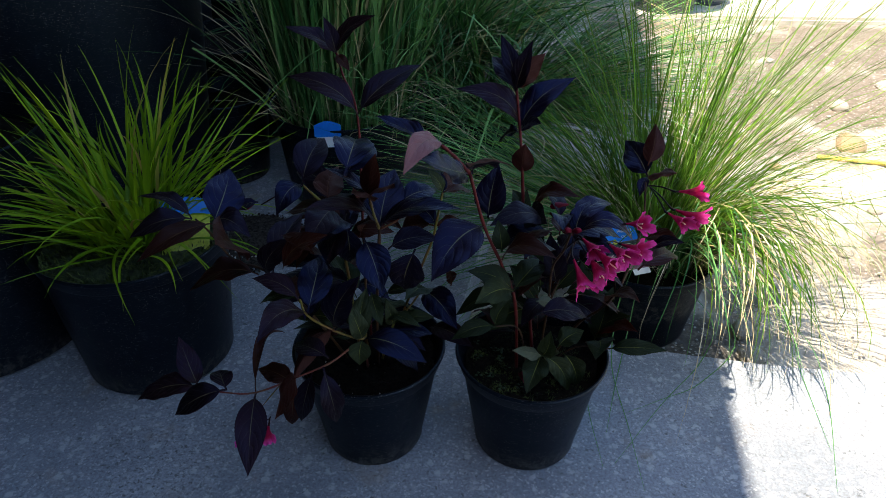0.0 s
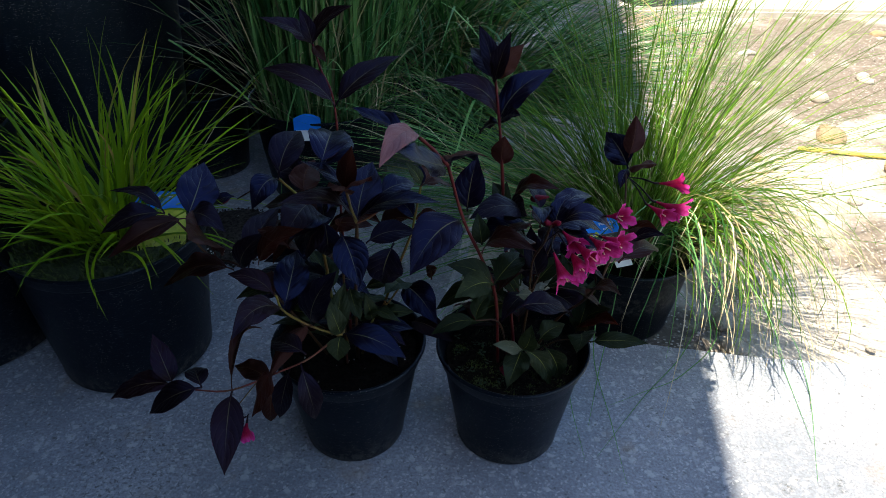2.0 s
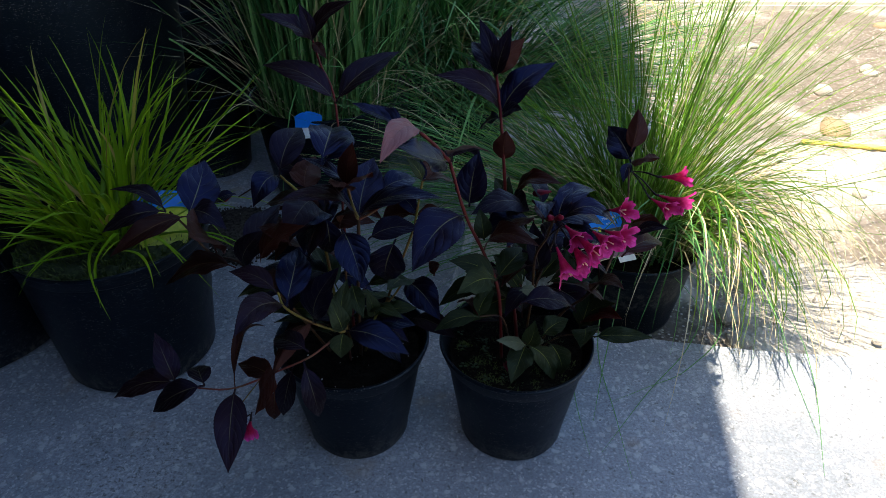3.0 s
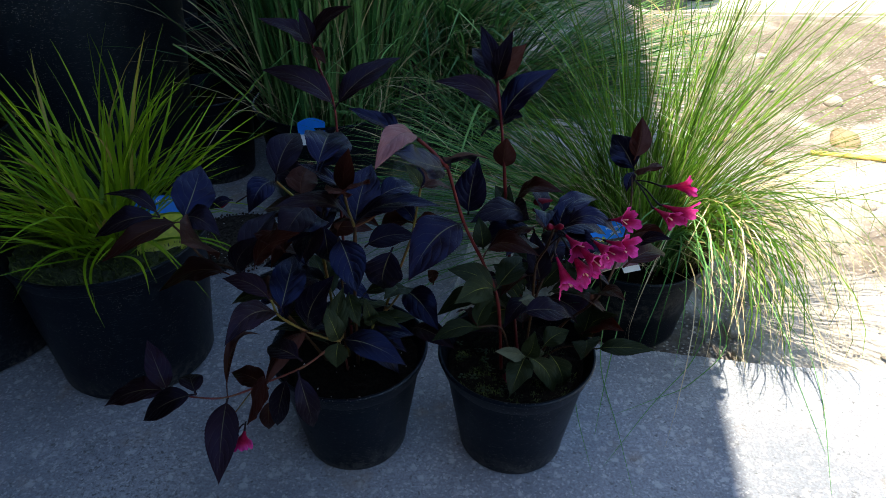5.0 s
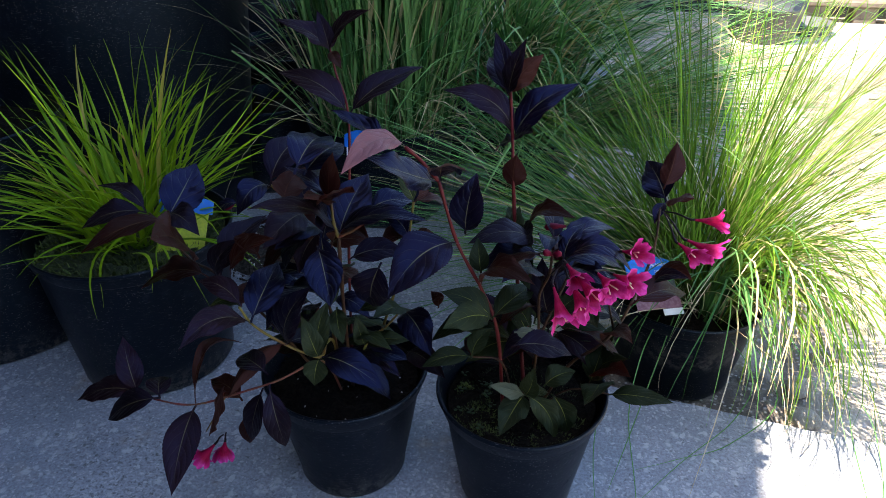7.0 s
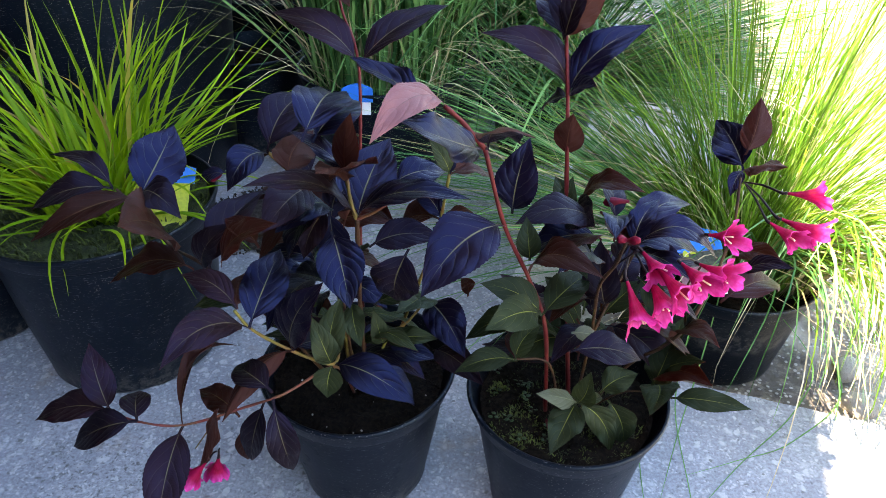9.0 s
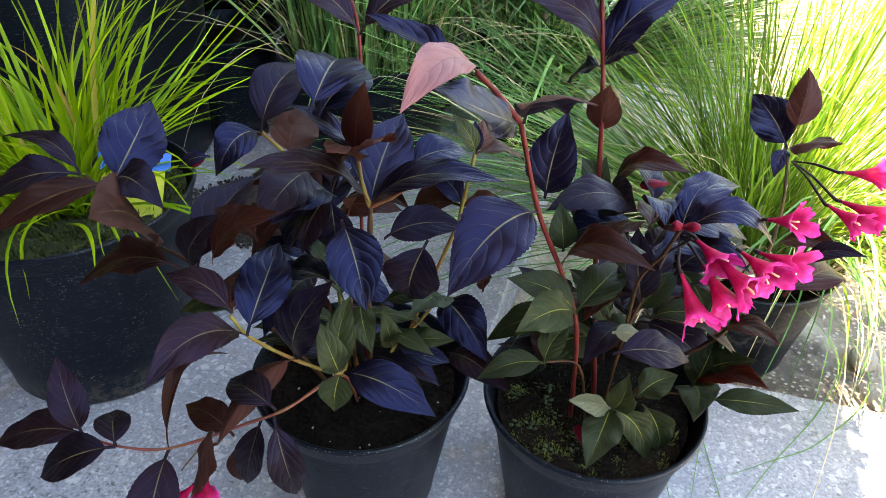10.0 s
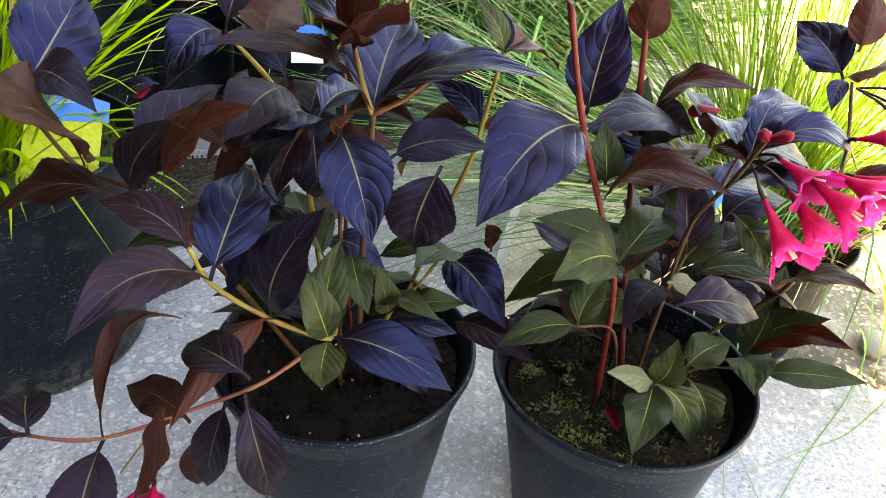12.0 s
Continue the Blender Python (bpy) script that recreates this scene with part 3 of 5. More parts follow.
gx = axis([(-60, -4, 8), (-4, -0.4, 12), (-0.4, 2.4, 190), (2.4, 6, 24), (6, 60, 10)])
gy = axis([(-60, -3, 8), (-3, 0.8, 10), (0.8, 3.2, 170), (3.2, 8, 24), (8, 60, 10)])
gv = []
for yy in gy:
    for xx in gx:
        q = Vector((xx, yy, 0))
        near = 1.0 if (-0.5 < xx < 3 and 0.8 < yy < 3.3) else 0.3
        gv.append((xx, yy, BED_Z + near * (0.012 * noise.noise(q * 4) + 0.009 * noise.noise(q * 17) + 0.005 * noise.noise(q * 48))))
nx = len(gx)
gf = [(j * nx + i, j * nx + i + 1, (j + 1) * nx + i + 1, (j + 1) * nx + i) for j in range(len(gy) - 1) for i in range(nx - 1)]
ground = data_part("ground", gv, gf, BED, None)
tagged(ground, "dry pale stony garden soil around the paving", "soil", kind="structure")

# paving: one cast concrete surface with an inner corner where the bed begins
corner = (0.050, 1.062)
outline = [(-3.2, -2.5), (3.2, -2.5), (3.2, 0.742), (0.52, 0.988), corner, (0.195, 1.95), (0.28, 2.62), (-3.2, 2.62)]
bm = bmesh.new()
pts = []
for (ax, ay), (bx, by) in zip(outline, outline[1:] + outline[:1]):
    steps = max(1, int(math.hypot(bx - ax, by - ay) / 0.025))
    inner = (ax, ay) in outline[2:5]
    for k in range(steps):
        t = k / steps
        wob = 0.0016 * noise.noise(Vector((ax + (bx - ax) * t, ay + (by - ay) * t, 0)) * 30) + 0.0012 * noise.noise(Vector((ax + (bx - ax) * t, ay + (by - ay) * t, 3)) * 90) if inner else 0
        pts.append((ax + (bx - ax) * t + wob, ay + (by - ay) * t + wob))
lower = [bm.verts.new((x, y, -0.14)) for x, y in pts]
edge = [bm.verts.new((x, y, -0.006)) for x, y in pts]
cx0, cy0 = -0.4, 0.6
upper = []
for x, y in pts:
    d = Vector((cx0 - x, cy0 - y, 0)).normalized() * 0.005
    upper.append(bm.verts.new((x + d.x, y + d.y, 0.0)))
for i in range(len(pts)):
    k = (i + 1) % len(pts)
    bm.faces.new((lower[i], lower[k], edge[k], edge[i]))
    bm.faces.new((edge[i], edge[k], upper[k], upper[i]))
bm.faces.new(upper)
paving = part("pavement", bm, CONCRETE, None, smooth=False)
tagged(paving, "pale concrete paving with exposed pebble aggregate, partly sunlit", "paving", kind="structure")

# far edge of the bed: a low pale kerb and a near-black timber screen behind it
bm = bmesh.new()
box(bm, 0.66, 3.6, 3.21, 3.69, -0.14, -0.055)
bmesh.ops.bevel(bm, geom=bm.edges[:], offset=0.012, segments=2, affect="EDGES")
part("far_kerb", bm, CREAM, None, smooth=False)
tagged(bpy.data.objects["far_kerb"], "pale sunlit concrete kerb beyond the bed", "kerb", kind="structure")
# the boards' near-black colour carries the deep shade beyond the kerb
screen = tagged(new("wall_back"), "timber screen of horizontal boards coloured near-black for deep shade", "screen wall", kind="structure")
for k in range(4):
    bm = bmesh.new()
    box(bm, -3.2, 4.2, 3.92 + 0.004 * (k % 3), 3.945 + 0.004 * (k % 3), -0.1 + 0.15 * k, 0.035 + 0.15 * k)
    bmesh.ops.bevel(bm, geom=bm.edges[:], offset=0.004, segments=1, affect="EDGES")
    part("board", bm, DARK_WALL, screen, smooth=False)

# old pallet standing flat on the ground behind the kerb
pallet = thing("pallet", 1.62, 3.80, -0.14, "weathered grey timber pallet in shade behind the kerb", "pallet")
for k in range(6):
    bm = bmesh.new()
    x = 1.13 + 0.205 * k + 0.012 * (k % 2)
    box(bm, x, x + 0.095, 3.75, 3.86, -0.125, 0.0)
    bmesh.ops.bevel(bm, geom=bm.edges[:], offset=0.005, segments=1, affect="EDGES")
    part("block", bm, TIMBER, pallet, smooth=False)
for z0, z1 in ((-0.14, -0.125), (0.0, 0.022)):
    bm = bmesh.new()
    box(bm, 1.11, 2.36, 3.735, 3.87, z0, z1)
    bmesh.ops.bevel(bm, geom=bm.edges[:], offset=0.004, segments=1, affect="EDGES")
    part("board", bm, TIMBER, pallet, smooth=False)

# unseen roof added overhead, whose edge draws the line of shade
roof = bmesh.new()
RZ = 2.3
v = []
for z in (RZ, RZ + 0.12):
    for yy, off in ((-2.6, None), (4.1, None), (4.1, -1.7), (-2.6, -1.7)):
        xx = 0.429 + 0.123 * (yy + SUN_FRONT * (RZ + 0.12) - 0.733) - SUN_SIDE * (RZ + 0.12) if off is None else off
        v.append(roof.verts.new((xx, yy, z)))
for f in ((3, 2, 1, 0), (4, 5, 6, 7), (0, 1, 5, 4), (1, 2, 6, 5), (2, 3, 7, 6), (3, 0, 4, 7)):
    roof.faces.new([v[i] for i in f])
part("shade_roof", roof, ROOF, None, smooth=False)
tagged(bpy.data.objects["shade_roof"], "flat unseen roof added to shade the plants", "roof", kind="structure")
# dark wall added on the left to block light and darken that side
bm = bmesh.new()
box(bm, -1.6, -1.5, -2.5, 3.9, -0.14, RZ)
part("occluder_left", bm, DARK_WALL, None, smooth=False)
tagged(bpy.data.objects["occluder_left"], "dark wall added to hold light off the left side", "wall", kind="structure")

# unseen wall behind the camera, added to dim light from the front
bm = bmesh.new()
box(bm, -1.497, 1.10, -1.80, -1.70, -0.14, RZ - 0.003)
part("occluder_rear", bm, DARK_WALL, None, smooth=False)
tagged(bpy.data.objects["occluder_rear"], "unseen dark wall added to cut light on the front paving", "wall", kind="structure")


# ---- potted shrubs ----
def shrub_base(x, y, R, H, rb, label, soil_z, group):
    p = thing("potted_weigela", x, y, 0, label, "potted shrub", group)
    nursery_pot(p, R, H, rb, label="round black plastic nursery pot")
    soil_disc(p, R - 0.012, soil_z, SOIL, seed=x * 40)
    return p


left_shrub = shrub_base(-0.059, 0.826, 0.095, 0.155, 0.065, "purple-black leaved weigela in a black pot on the paving", 0.135, "potted weigelas")
S = left_shrub
# low front branch
stem(S, [(-0.06, 0.83, 0.125), (-0.060, 0.80, 0.205), (-0.052, 0.757, 0.238), (-0.049, 0.730, 0.242), (-0.078, 0.719, 0.262), (-0.100, 0.704, 0.293), (-0.099, 0.683, 0.328)], 0.0026, 0.0014, STEM_YELLOW)
# low side branch
stem(S, [(-0.060, 0.81, 0.125), (-0.054, 0.765, 0.200), (-0.058, 0.738, 0.228), (-0.080, 0.702, 0.232), (-0.108, 0.688, 0.226), (-0.154, 0.669, 0.217), (-0.186, 0.661, 0.224), (-0.213, 0.668, 0.224)], 0.0019, 0.0011, STEM_BLUSH)
stem(S, [(-0.128, 0.680, 0.222), (-0.150, 0.695, 0.185), (-0.180, 0.712, 0.135)], 0.001, 0.0008, STEM_YELLOW, "twig")
flower(S, (-0.172, 0.715, 0.118), (-0.191, 0.706, 0.096), 0.026)
flower(S, (-0.166, 0.722, 0.116), (-0.174, 0.724, 0.088), 0.026)
# middle upright stem
stem(S, [(-0.048, 0.815, 0.125), (-0.040, 0.785, 0.25), (-0.032, 0.765, 0.330), (-0.029, 0.758, 0.365)], 0.0030, 0.0022, STEM_BROWN)
stem(S, [(-0.029, 0.758, 0.365), (-0.034, 0.762, 0.377), (-0.041, 0.778, 0.391)], 0.0024, 0.0017, STEM_YELLOW)
stem(S, [(-0.029, 0.758, 0.365), (-0.014, 0.757, 0.374), (-0.002, 0.758, 0.384)], 0.0019, 0.0013, STEM_BLUSH, "leaf_stalk")
stem(S, [(-0.064, 0.825, 0.14), (-0.052, 0.780, 0.25), (-0.045, 0.752, 0.34), (-0.043, 0.739, 0.365)], 0.0022, 0.0014, STEM_BROWN)
stem(S, [(-0.045, 0.822, 0.125), (-0.024, 0.800, 0.207), (-0.006, 0.818, 0.220), (0.008, 0.838, 0.232)], 0.0022, 0.0014, STEM_YELLOW, "twig")
stem(S, [(-0.040, 0.835, 0.125), (0.000, 0.825, 0.25), (0.022, 0.810, 0.320), (0.026, 0.806, 0.341), (0.034, 0.797, 0.388)], 0.0024, 0.0015, STEM_YELLOW)
# back left stem
stem(S, [(-0.075, 0.845, 0.125), (-0.085, 0.85, 0.26), (-0.096, 0.838, 0.335), (-0.120, 0.822, 0.380)], 0.0028, 0.0017, STEM_YELLOW)
bud(S, (-0.200, 0.886, 0.318), (-0.214, 0.888, 0.311), 0.0042)
# left branch
stem(S, [(-0.085, 0.82, 0.13), (-0.112, 0.775, 0.235), (-0.141, 0.733, 0.323), (-0.187, 0.761, 0.320), (-0.205, 0.757, 0.355), (-0.217, 0.754, 0.374)], 0.0024, 0.0014, STEM_BROWN)
stem(S, [(-0.127, 0.839, 0.371), (-0.160, 0.862, 0.345), (-0.190, 0.885, 0.318)], 0.0016, 0.0010, STEM_BROWN, "twig")
# tall back shoot
stem(S, [(-0.060, 0.85, 0.125), (-0.070, 0.90, 0.27), (-0.076, 0.950, 0.405), (-0.094, 0.970, 0.452), (-0.102, 0.979, 0.478)], 0.0026, 0.0013, STEM_RED)

right_shrub = shrub_base(0.146, 0.829, 0.095, 0.152, 0.067, "dark-leaved weigela with pink flowers, black pot, mossy soil", 0.132, "potted weigelas")
S = right_shrub
# red leaning stem
stem(S, [(0.128, 0.815, 0.12), (0.119, 0.802, 0.240), (0.102, 0.800, 0.293), (0.079, 0.782, 0.356), (0.062, 0.778, 0.421)], 0.0028, 0.0020, STEM_RED)
stem(S, [(0.062, 0.778, 0.421), (0.046, 0.777, 0.440), (0.034, 0.771, 0.454)], 0.0026, 0.0022, STEM_RED, "leaf_stalk")
leaf(S, (0.034, 0.771, 0.454), (0.004, 0.685, 0.464), 0.027, 212, 0.10, -14, "pink", -0.12)
leaf(S, (0.064, 0.777, 0.421), (0.098, 0.706, 0.466), 0.032, 190, 0.06, 20, "purple")
# tall stem
stem(S, [(0.150, 0.835, 0.12), (0.130, 0.862, 0.289), (0.121, 0.868, 0.385), (0.117, 0.882, 0.424), (0.111, 0.899, 0.468)], 0.0030, 0.0018, STEM_RED)
# bud branch
stem(S, [(0.155, 0.83, 0.12), (0.160, 0.826, 0.22), (0.158, 0.808, 0.288), (0.166, 0.790, 0.325), (0.168, 0.768, 0.362)], 0.0024, 0.0016, STEM_BROWN)
bud(S, (0.168, 0.768, 0.362), (0.161, 0.756, 0.371), 0.0032)
bud(S, (0.168, 0.768, 0.362), (0.175, 0.756, 0.371), 0.0032)
bud(S, (0.178, 0.868, 0.338), (0.156, 0.862, 0.338), 0.0042)
stem(S, [(0.160, 0.826, 0.22), (0.185, 0.85, 0.29), (0.203, 0.868, 0.328)], 0.002, 0.0014, STEM_BROWN)
# low left twig
stem(S, [(0.140, 0.815, 0.13), (0.125, 0.80, 0.205), (0.094, 0.783, 0.222)], 0.0016, 0.0011, STEM_BROWN, "twig")
# little rosette in front
stem(S, [(0.158, 0.825, 0.12), (0.160, 0.80, 0.16), (0.153, 0.786, 0.179)], 0.0016, 0.0012, STEM_YELLOW, "twig")
# right low twigs
stem(S, [(0.165, 0.83, 0.12), (0.20, 0.826, 0.158), (0.245, 0.823, 0.160)], 0.0016, 0.0010, STEM_BROWN, "twig")
# right flowering branch
stem(S, [(0.165, 0.83, 0.12), (0.195, 0.818, 0.198), (0.222, 0.811, 0.233), (0.243, 0.822, 0.262), (0.268, 0.872, 0.310), (0.273, 0.907, 0.349)], 0.0026, 0.0014, STEM_BROWN)
KNOT, TIP = (0.176, 0.800, 0.336), (0.276, 0.905, 0.346)
flower(S, (0.299, 0.876, 0.354), (0.332, 0.874, 0.355), 0.025, TIP)
flower(S, (0.291, 0.850, 0.346), (0.325, 0.833, 0.341), 0.028, TIP)
flower(S, (0.285, 0.850, 0.342), (0.304, 0.822, 0.340), 0.025, TIP)
flower(S, (0.170, 0.760, 0.338), (0.184, 0.731, 0.314), 0.027, KNOT)
flower(S, (0.184, 0.768, 0.339), (0.202, 0.740, 0.322), 0.028, KNOT)
flower(S, (0.189, 0.762, 0.348), (0.212, 0.735, 0.338), 0.029, KNOT)
flower(S, (0.180, 0.778, 0.350), (0.195, 0.752, 0.345), 0.026, KNOT)
flower(S, (0.208, 0.775, 0.345), (0.224, 0.744, 0.346), 0.027, (0.226, 0.802, 0.328))
flower(S, (0.222, 0.782, 0.340), (0.243, 0.757, 0.346), 0.026, (0.229, 0.797, 0.328))
flower(S, (0.230, 0.806, 0.350), (0.247, 0.786, 0.362), 0.024, (0.238, 0.818, 0.330))
stem(S, [(0.166, 0.790, 0.325), (0.178, 0.775, 0.350)], 0.0014, 0.0010, CALYX, "twig")
stem(S, [(0.235, 0.817, 0.252), (0.225, 0.802, 0.30), (0.230, 0.795, 0.328)], 0.0016, 0.0010, STEM_BROWN, "twig")

# leaves of both shrubs
S = left_shrub
leaf(S, (-0.076, 0.717, 0.264), (-0.046, 0.719, 0.333), 0.038, -56, look_of="purple", arch=0.08)
leaf(S, (-0.043, 0.739, 0.365), (-0.022, 0.704, 0.324), 0.038, -15, look_of="purple", arch=0.08)
leaf(S, (0.006, 0.775, 0.331), (-0.008, 0.785, 0.270), 0.047, -3, look_of="purple", arch=0.08)
leaf(S, (-0.021, 0.759, 0.340), (0.032, 0.779, 0.342), 0.029, -31, look_of="dusk", arch=0.08)
leaf(S, (-0.029, 0.758, 0.365), (0.055, 0.761, 0.389), 0.030, -11, look_of="purple", arch=0.14)
leaf(S, (-0.011, 0.797, 0.374), (0.026, 0.828, 0.373), 0.030, -27, look_of="purple", arch=0.08)
leaf(S, (-0.029, 0.758, 0.365), (-0.019, 0.830, 0.398), 0.046, -14, look_of="purple", arch=0.02)
leaf(S, (-0.029, 0.758, 0.365), (-0.096, 0.720, 0.407), 0.032, 9, look_of="dusk", arch=0.10)
leaf(S, (-0.041, 0.778, 0.390), (-0.030, 0.764, 0.447), 0.022, -179, look_of="bronze", arch=0.02)
leaf(S, (-0.041, 0.778, 0.390), (-0.017, 0.721, 0.429), 0.040, 165, look_of="bronze", arch=0.02)
leaf(S, (-0.041, 0.778, 0.390), (-0.084, 0.780, 0.422), 0.019, 13, look_of="purple", arch=0.08)
leaf(S, (-0.041, 0.778, 0.390), (-0.044, 0.722, 0.421), 0.029, -164, look_of="bronze", arch=0.02)
leaf(S, (-0.120, 0.820, 0.380), (-0.142, 0.784, 0.363), 0.030, 31, look_of="purple", arch=0.2)
leaf(S, (-0.120, 0.820, 0.380), (-0.105, 0.886, 0.407), 0.040, -19, look_of="dusk", arch=0.14)
leaf(S, (-0.057, 0.738, 0.435), (-0.058, 0.816, 0.437), 0.045, -11, look_of="purple", arch=0.12)
leaf(S, (-0.079, 0.758, 0.397), (-0.078, 0.818, 0.405), 0.035, 167, look_of="bronze", arch=0.02)
leaf(S, (-0.078, 0.838, 0.322), (-0.163, 0.893, 0.302), 0.044, 14, look_of="bronze", arch=0.08)
leaf(S, (-0.078, 0.838, 0.322), (-0.095, 0.775, 0.342), 0.037, 27, look_of="purple", arch=0.08)
leaf(S, (-0.079, 0.828, 0.331), (-0.104, 0.777, 0.332), 0.031, 33, look_of="purple", arch=0.08)
leaf(S, (-0.134, 0.720, 0.332), (-0.115, 0.793, 0.361), 0.036, -16, look_of="dusk", arch=0.08, fold=24)
leaf(S, (-0.123, 0.719, 0.337), (-0.073, 0.714, 0.384), 0.029, -32, look_of="bronze", arch=0.08)
leaf(S, (-0.174, 0.744, 0.332), (-0.173, 0.686, 0.388), 0.058, 46, look_of="bronze", arch=0.08)
leaf(S, (-0.152, 0.729, 0.324), (-0.228, 0.730, 0.301), 0.033, 17, look_of="bronze", arch=0.08)
leaf(S, (-0.105, 0.697, 0.318), (-0.154, 0.714, 0.330), 0.023, 22, look_of="dusk", arch=0.08)
leaf(S, (-0.105, 0.697, 0.318), (-0.150, 0.714, 0.299), 0.023, 17, look_of="olive", arch=0.08)
leaf(S, (-0.096, 0.693, 0.304), (-0.095, 0.763, 0.327), 0.038, -15, look_of="purple", arch=0.08)
leaf(S, (-0.105, 0.697, 0.318), (-0.118, 0.743, 0.315), 0.019, 175, look_of="bronze", arch=0.02)
leaf(S, (-0.096, 0.693, 0.304), (-0.128, 0.627, 0.320), 0.032, 24, look_of="dusk", arch=0.08, droop=0.10)
leaf(S, (-0.076, 0.717, 0.264), (-0.110, 0.654, 0.245), 0.025, -170, look_of="bronze", fold=26, arch=0.14)
leaf(S, (-0.094, 0.628, 0.280), (-0.128, 0.641, 0.208), 0.032, -133, look_of="bronze", arch=0.02)
leaf(S, (-0.154, 0.669, 0.216), (-0.138, 0.743, 0.237), 0.020, -0, look_of="bronze", arch=0.42, fold=40)
leaf(S, (-0.122, 0.698, 0.201), (-0.167, 0.720, 0.203), 0.027, 18, look_of="bronze", arch=0.08)
leaf(S, (-0.086, 0.691, 0.235), (-0.077, 0.686, 0.159), 0.027, 28, look_of="dusk", arch=0.08)
leaf(S, (-0.103, 0.708, 0.212), (-0.120, 0.699, 0.146), 0.025, -9, look_of="dusk", arch=0.08)
leaf(S, (-0.135, 0.733, 0.153), (-0.140, 0.726, 0.111), 0.021, 10, look_of="bronze", arch=0.08)
leaf(S, (-0.073, 0.666, 0.270), (-0.115, 0.697, 0.260), 0.027, 12, look_of="dusk", arch=0.08)
leaf(S, (-0.213, 0.668, 0.223), (-0.234, 0.694, 0.268), 0.026, -3, look_of="dusk", arch=0.08)
leaf(S, (-0.213, 0.668, 0.223), (-0.278, 0.661, 0.208), 0.031, 20, look_of="dusk", arch=0.08)
leaf(S, (-0.175, 0.648, 0.240), (-0.193, 0.682, 0.235), 0.024, -8, look_of="dusk", arch=0.08)
leaf(S, (-0.175, 0.648, 0.240), (-0.229, 0.639, 0.212), 0.032, 23, look_of="dusk", arch=0.08)
leaf(S, (-0.154, 0.669, 0.216), (-0.149, 0.597, 0.174), 0.035, 16, look_of="dusk", arch=0.08)
leaf(S, (-0.222, 0.757, 0.372), (-0.283, 0.739, 0.358), 0.030, 25, look_of="dusk", arch=0.08)
leaf(S, (-0.200, 0.755, 0.368), (-0.155, 0.733, 0.367), 0.031, -20, look_of="dusk", arch=0.16)
leaf(S, (-0.200, 0.755, 0.368), (-0.195, 0.816, 0.401), 0.046, -34, look_of="purple", arch=0.02)
leaf(S, (-0.222, 0.757, 0.372), (-0.282, 0.775, 0.387), 0.017, 11, look_of="dusk", arch=0.08)
leaf(S, (-0.200, 0.755, 0.368), (-0.263, 0.706, 0.352), 0.029, 18, look_of="bronze", arch=0.08)
leaf(S, (-0.193, 0.884, 0.322), (-0.221, 0.879, 0.312), 0.015, 34, look_of="purple", arch=0.08)
leaf(S, (-0.050, 0.732, 0.240), (0.021, 0.715, 0.224), 0.034, -30, look_of="purple", arch=0.08)
leaf(S, (-0.050, 0.732, 0.240), (-0.053, 0.719, 0.214), 0.027, 18, look_of="green", arch=0.02)
leaf(S, (-0.036, 0.772, 0.196), (0.006, 0.783, 0.148), 0.028, -38, look_of="purple", arch=0.08)
leaf(S, (-0.050, 0.732, 0.240), (-0.046, 0.759, 0.290), 0.026, -15, look_of="olive", arch=0.08)
leaf(S, (-0.045, 0.779, 0.269), (-0.030, 0.748, 0.247), 0.021, -11, look_of="green", arch=0.08)
leaf(S, (-0.024, 0.798, 0.209), (0.026, 0.800, 0.220), 0.021, -29, look_of="green", arch=0.08)
leaf(S, (-0.024, 0.798, 0.209), (-0.053, 0.811, 0.198), 0.014, 28, look_of="green", arch=0.08)
leaf(S, (0.008, 0.838, 0.230), (0.052, 0.785, 0.214), 0.040, -25, look_of="purple", arch=0.08)
leaf(S, (0.018, 0.814, 0.192), (0.071, 0.762, 0.207), 0.030, -23, look_of="dusk", arch=0.08)
leaf(S, (-0.050, 0.732, 0.240), (-0.084, 0.756, 0.261), 0.021, 17, look_of="green", arch=0.08)
leaf(S, (-0.050, 0.732, 0.240), (-0.063, 0.730, 0.290), 0.023, -35, look_of="olive", arch=0.08)
leaf(S, (-0.024, 0.798, 0.209), (-0.031, 0.793, 0.251), 0.019, -33, look_of="olive", arch=0.08)
leaf(S, (-0.050, 0.732, 0.240), (-0.104, 0.780, 0.240), 0.030, 13, look_of="dusk", arch=0.08)
leaf(S, (0.008, 0.838, 0.230), (-0.007, 0.778, 0.261), 0.034, 16, look_of="green", arch=0.08)
leaf(S, (-0.076, 0.717, 0.264), (-0.061, 0.762, 0.226), 0.025, -32, look_of="dusk", arch=0.08)
leaf(S, (0.042, 0.872, 0.214), (0.037, 0.858, 0.246), 0.015, 131, look_of="bronze", arch=0.08)
leaf(S, (0.026, 0.806, 0.341), (-0.004, 0.820, 0.361), 0.019, 40, look_of="purple", arch=0.08)
leaf(S, (0.026, 0.806, 0.341), (0.054, 0.800, 0.353), 0.017, 147, look_of="bronze", arch=0.02)
leaf(S, (0.034, 0.797, 0.388), (0.018, 0.800, 0.414), 0.014, 36, look_of="olive", arch=0.08)
leaf(S, (0.034, 0.797, 0.388), (0.036, 0.835, 0.395), 0.017, 178, look_of="bronze", arch=0.02)
leaf(S, (0.034, 0.797, 0.388), (0.067, 0.824, 0.372), 0.016, -10, look_of="bronze", arch=0.08)
leaf(S, (0.034, 0.797, 0.388), (0.032, 0.807, 0.407), 0.009, 5, look_of="purple", arch=0.08)
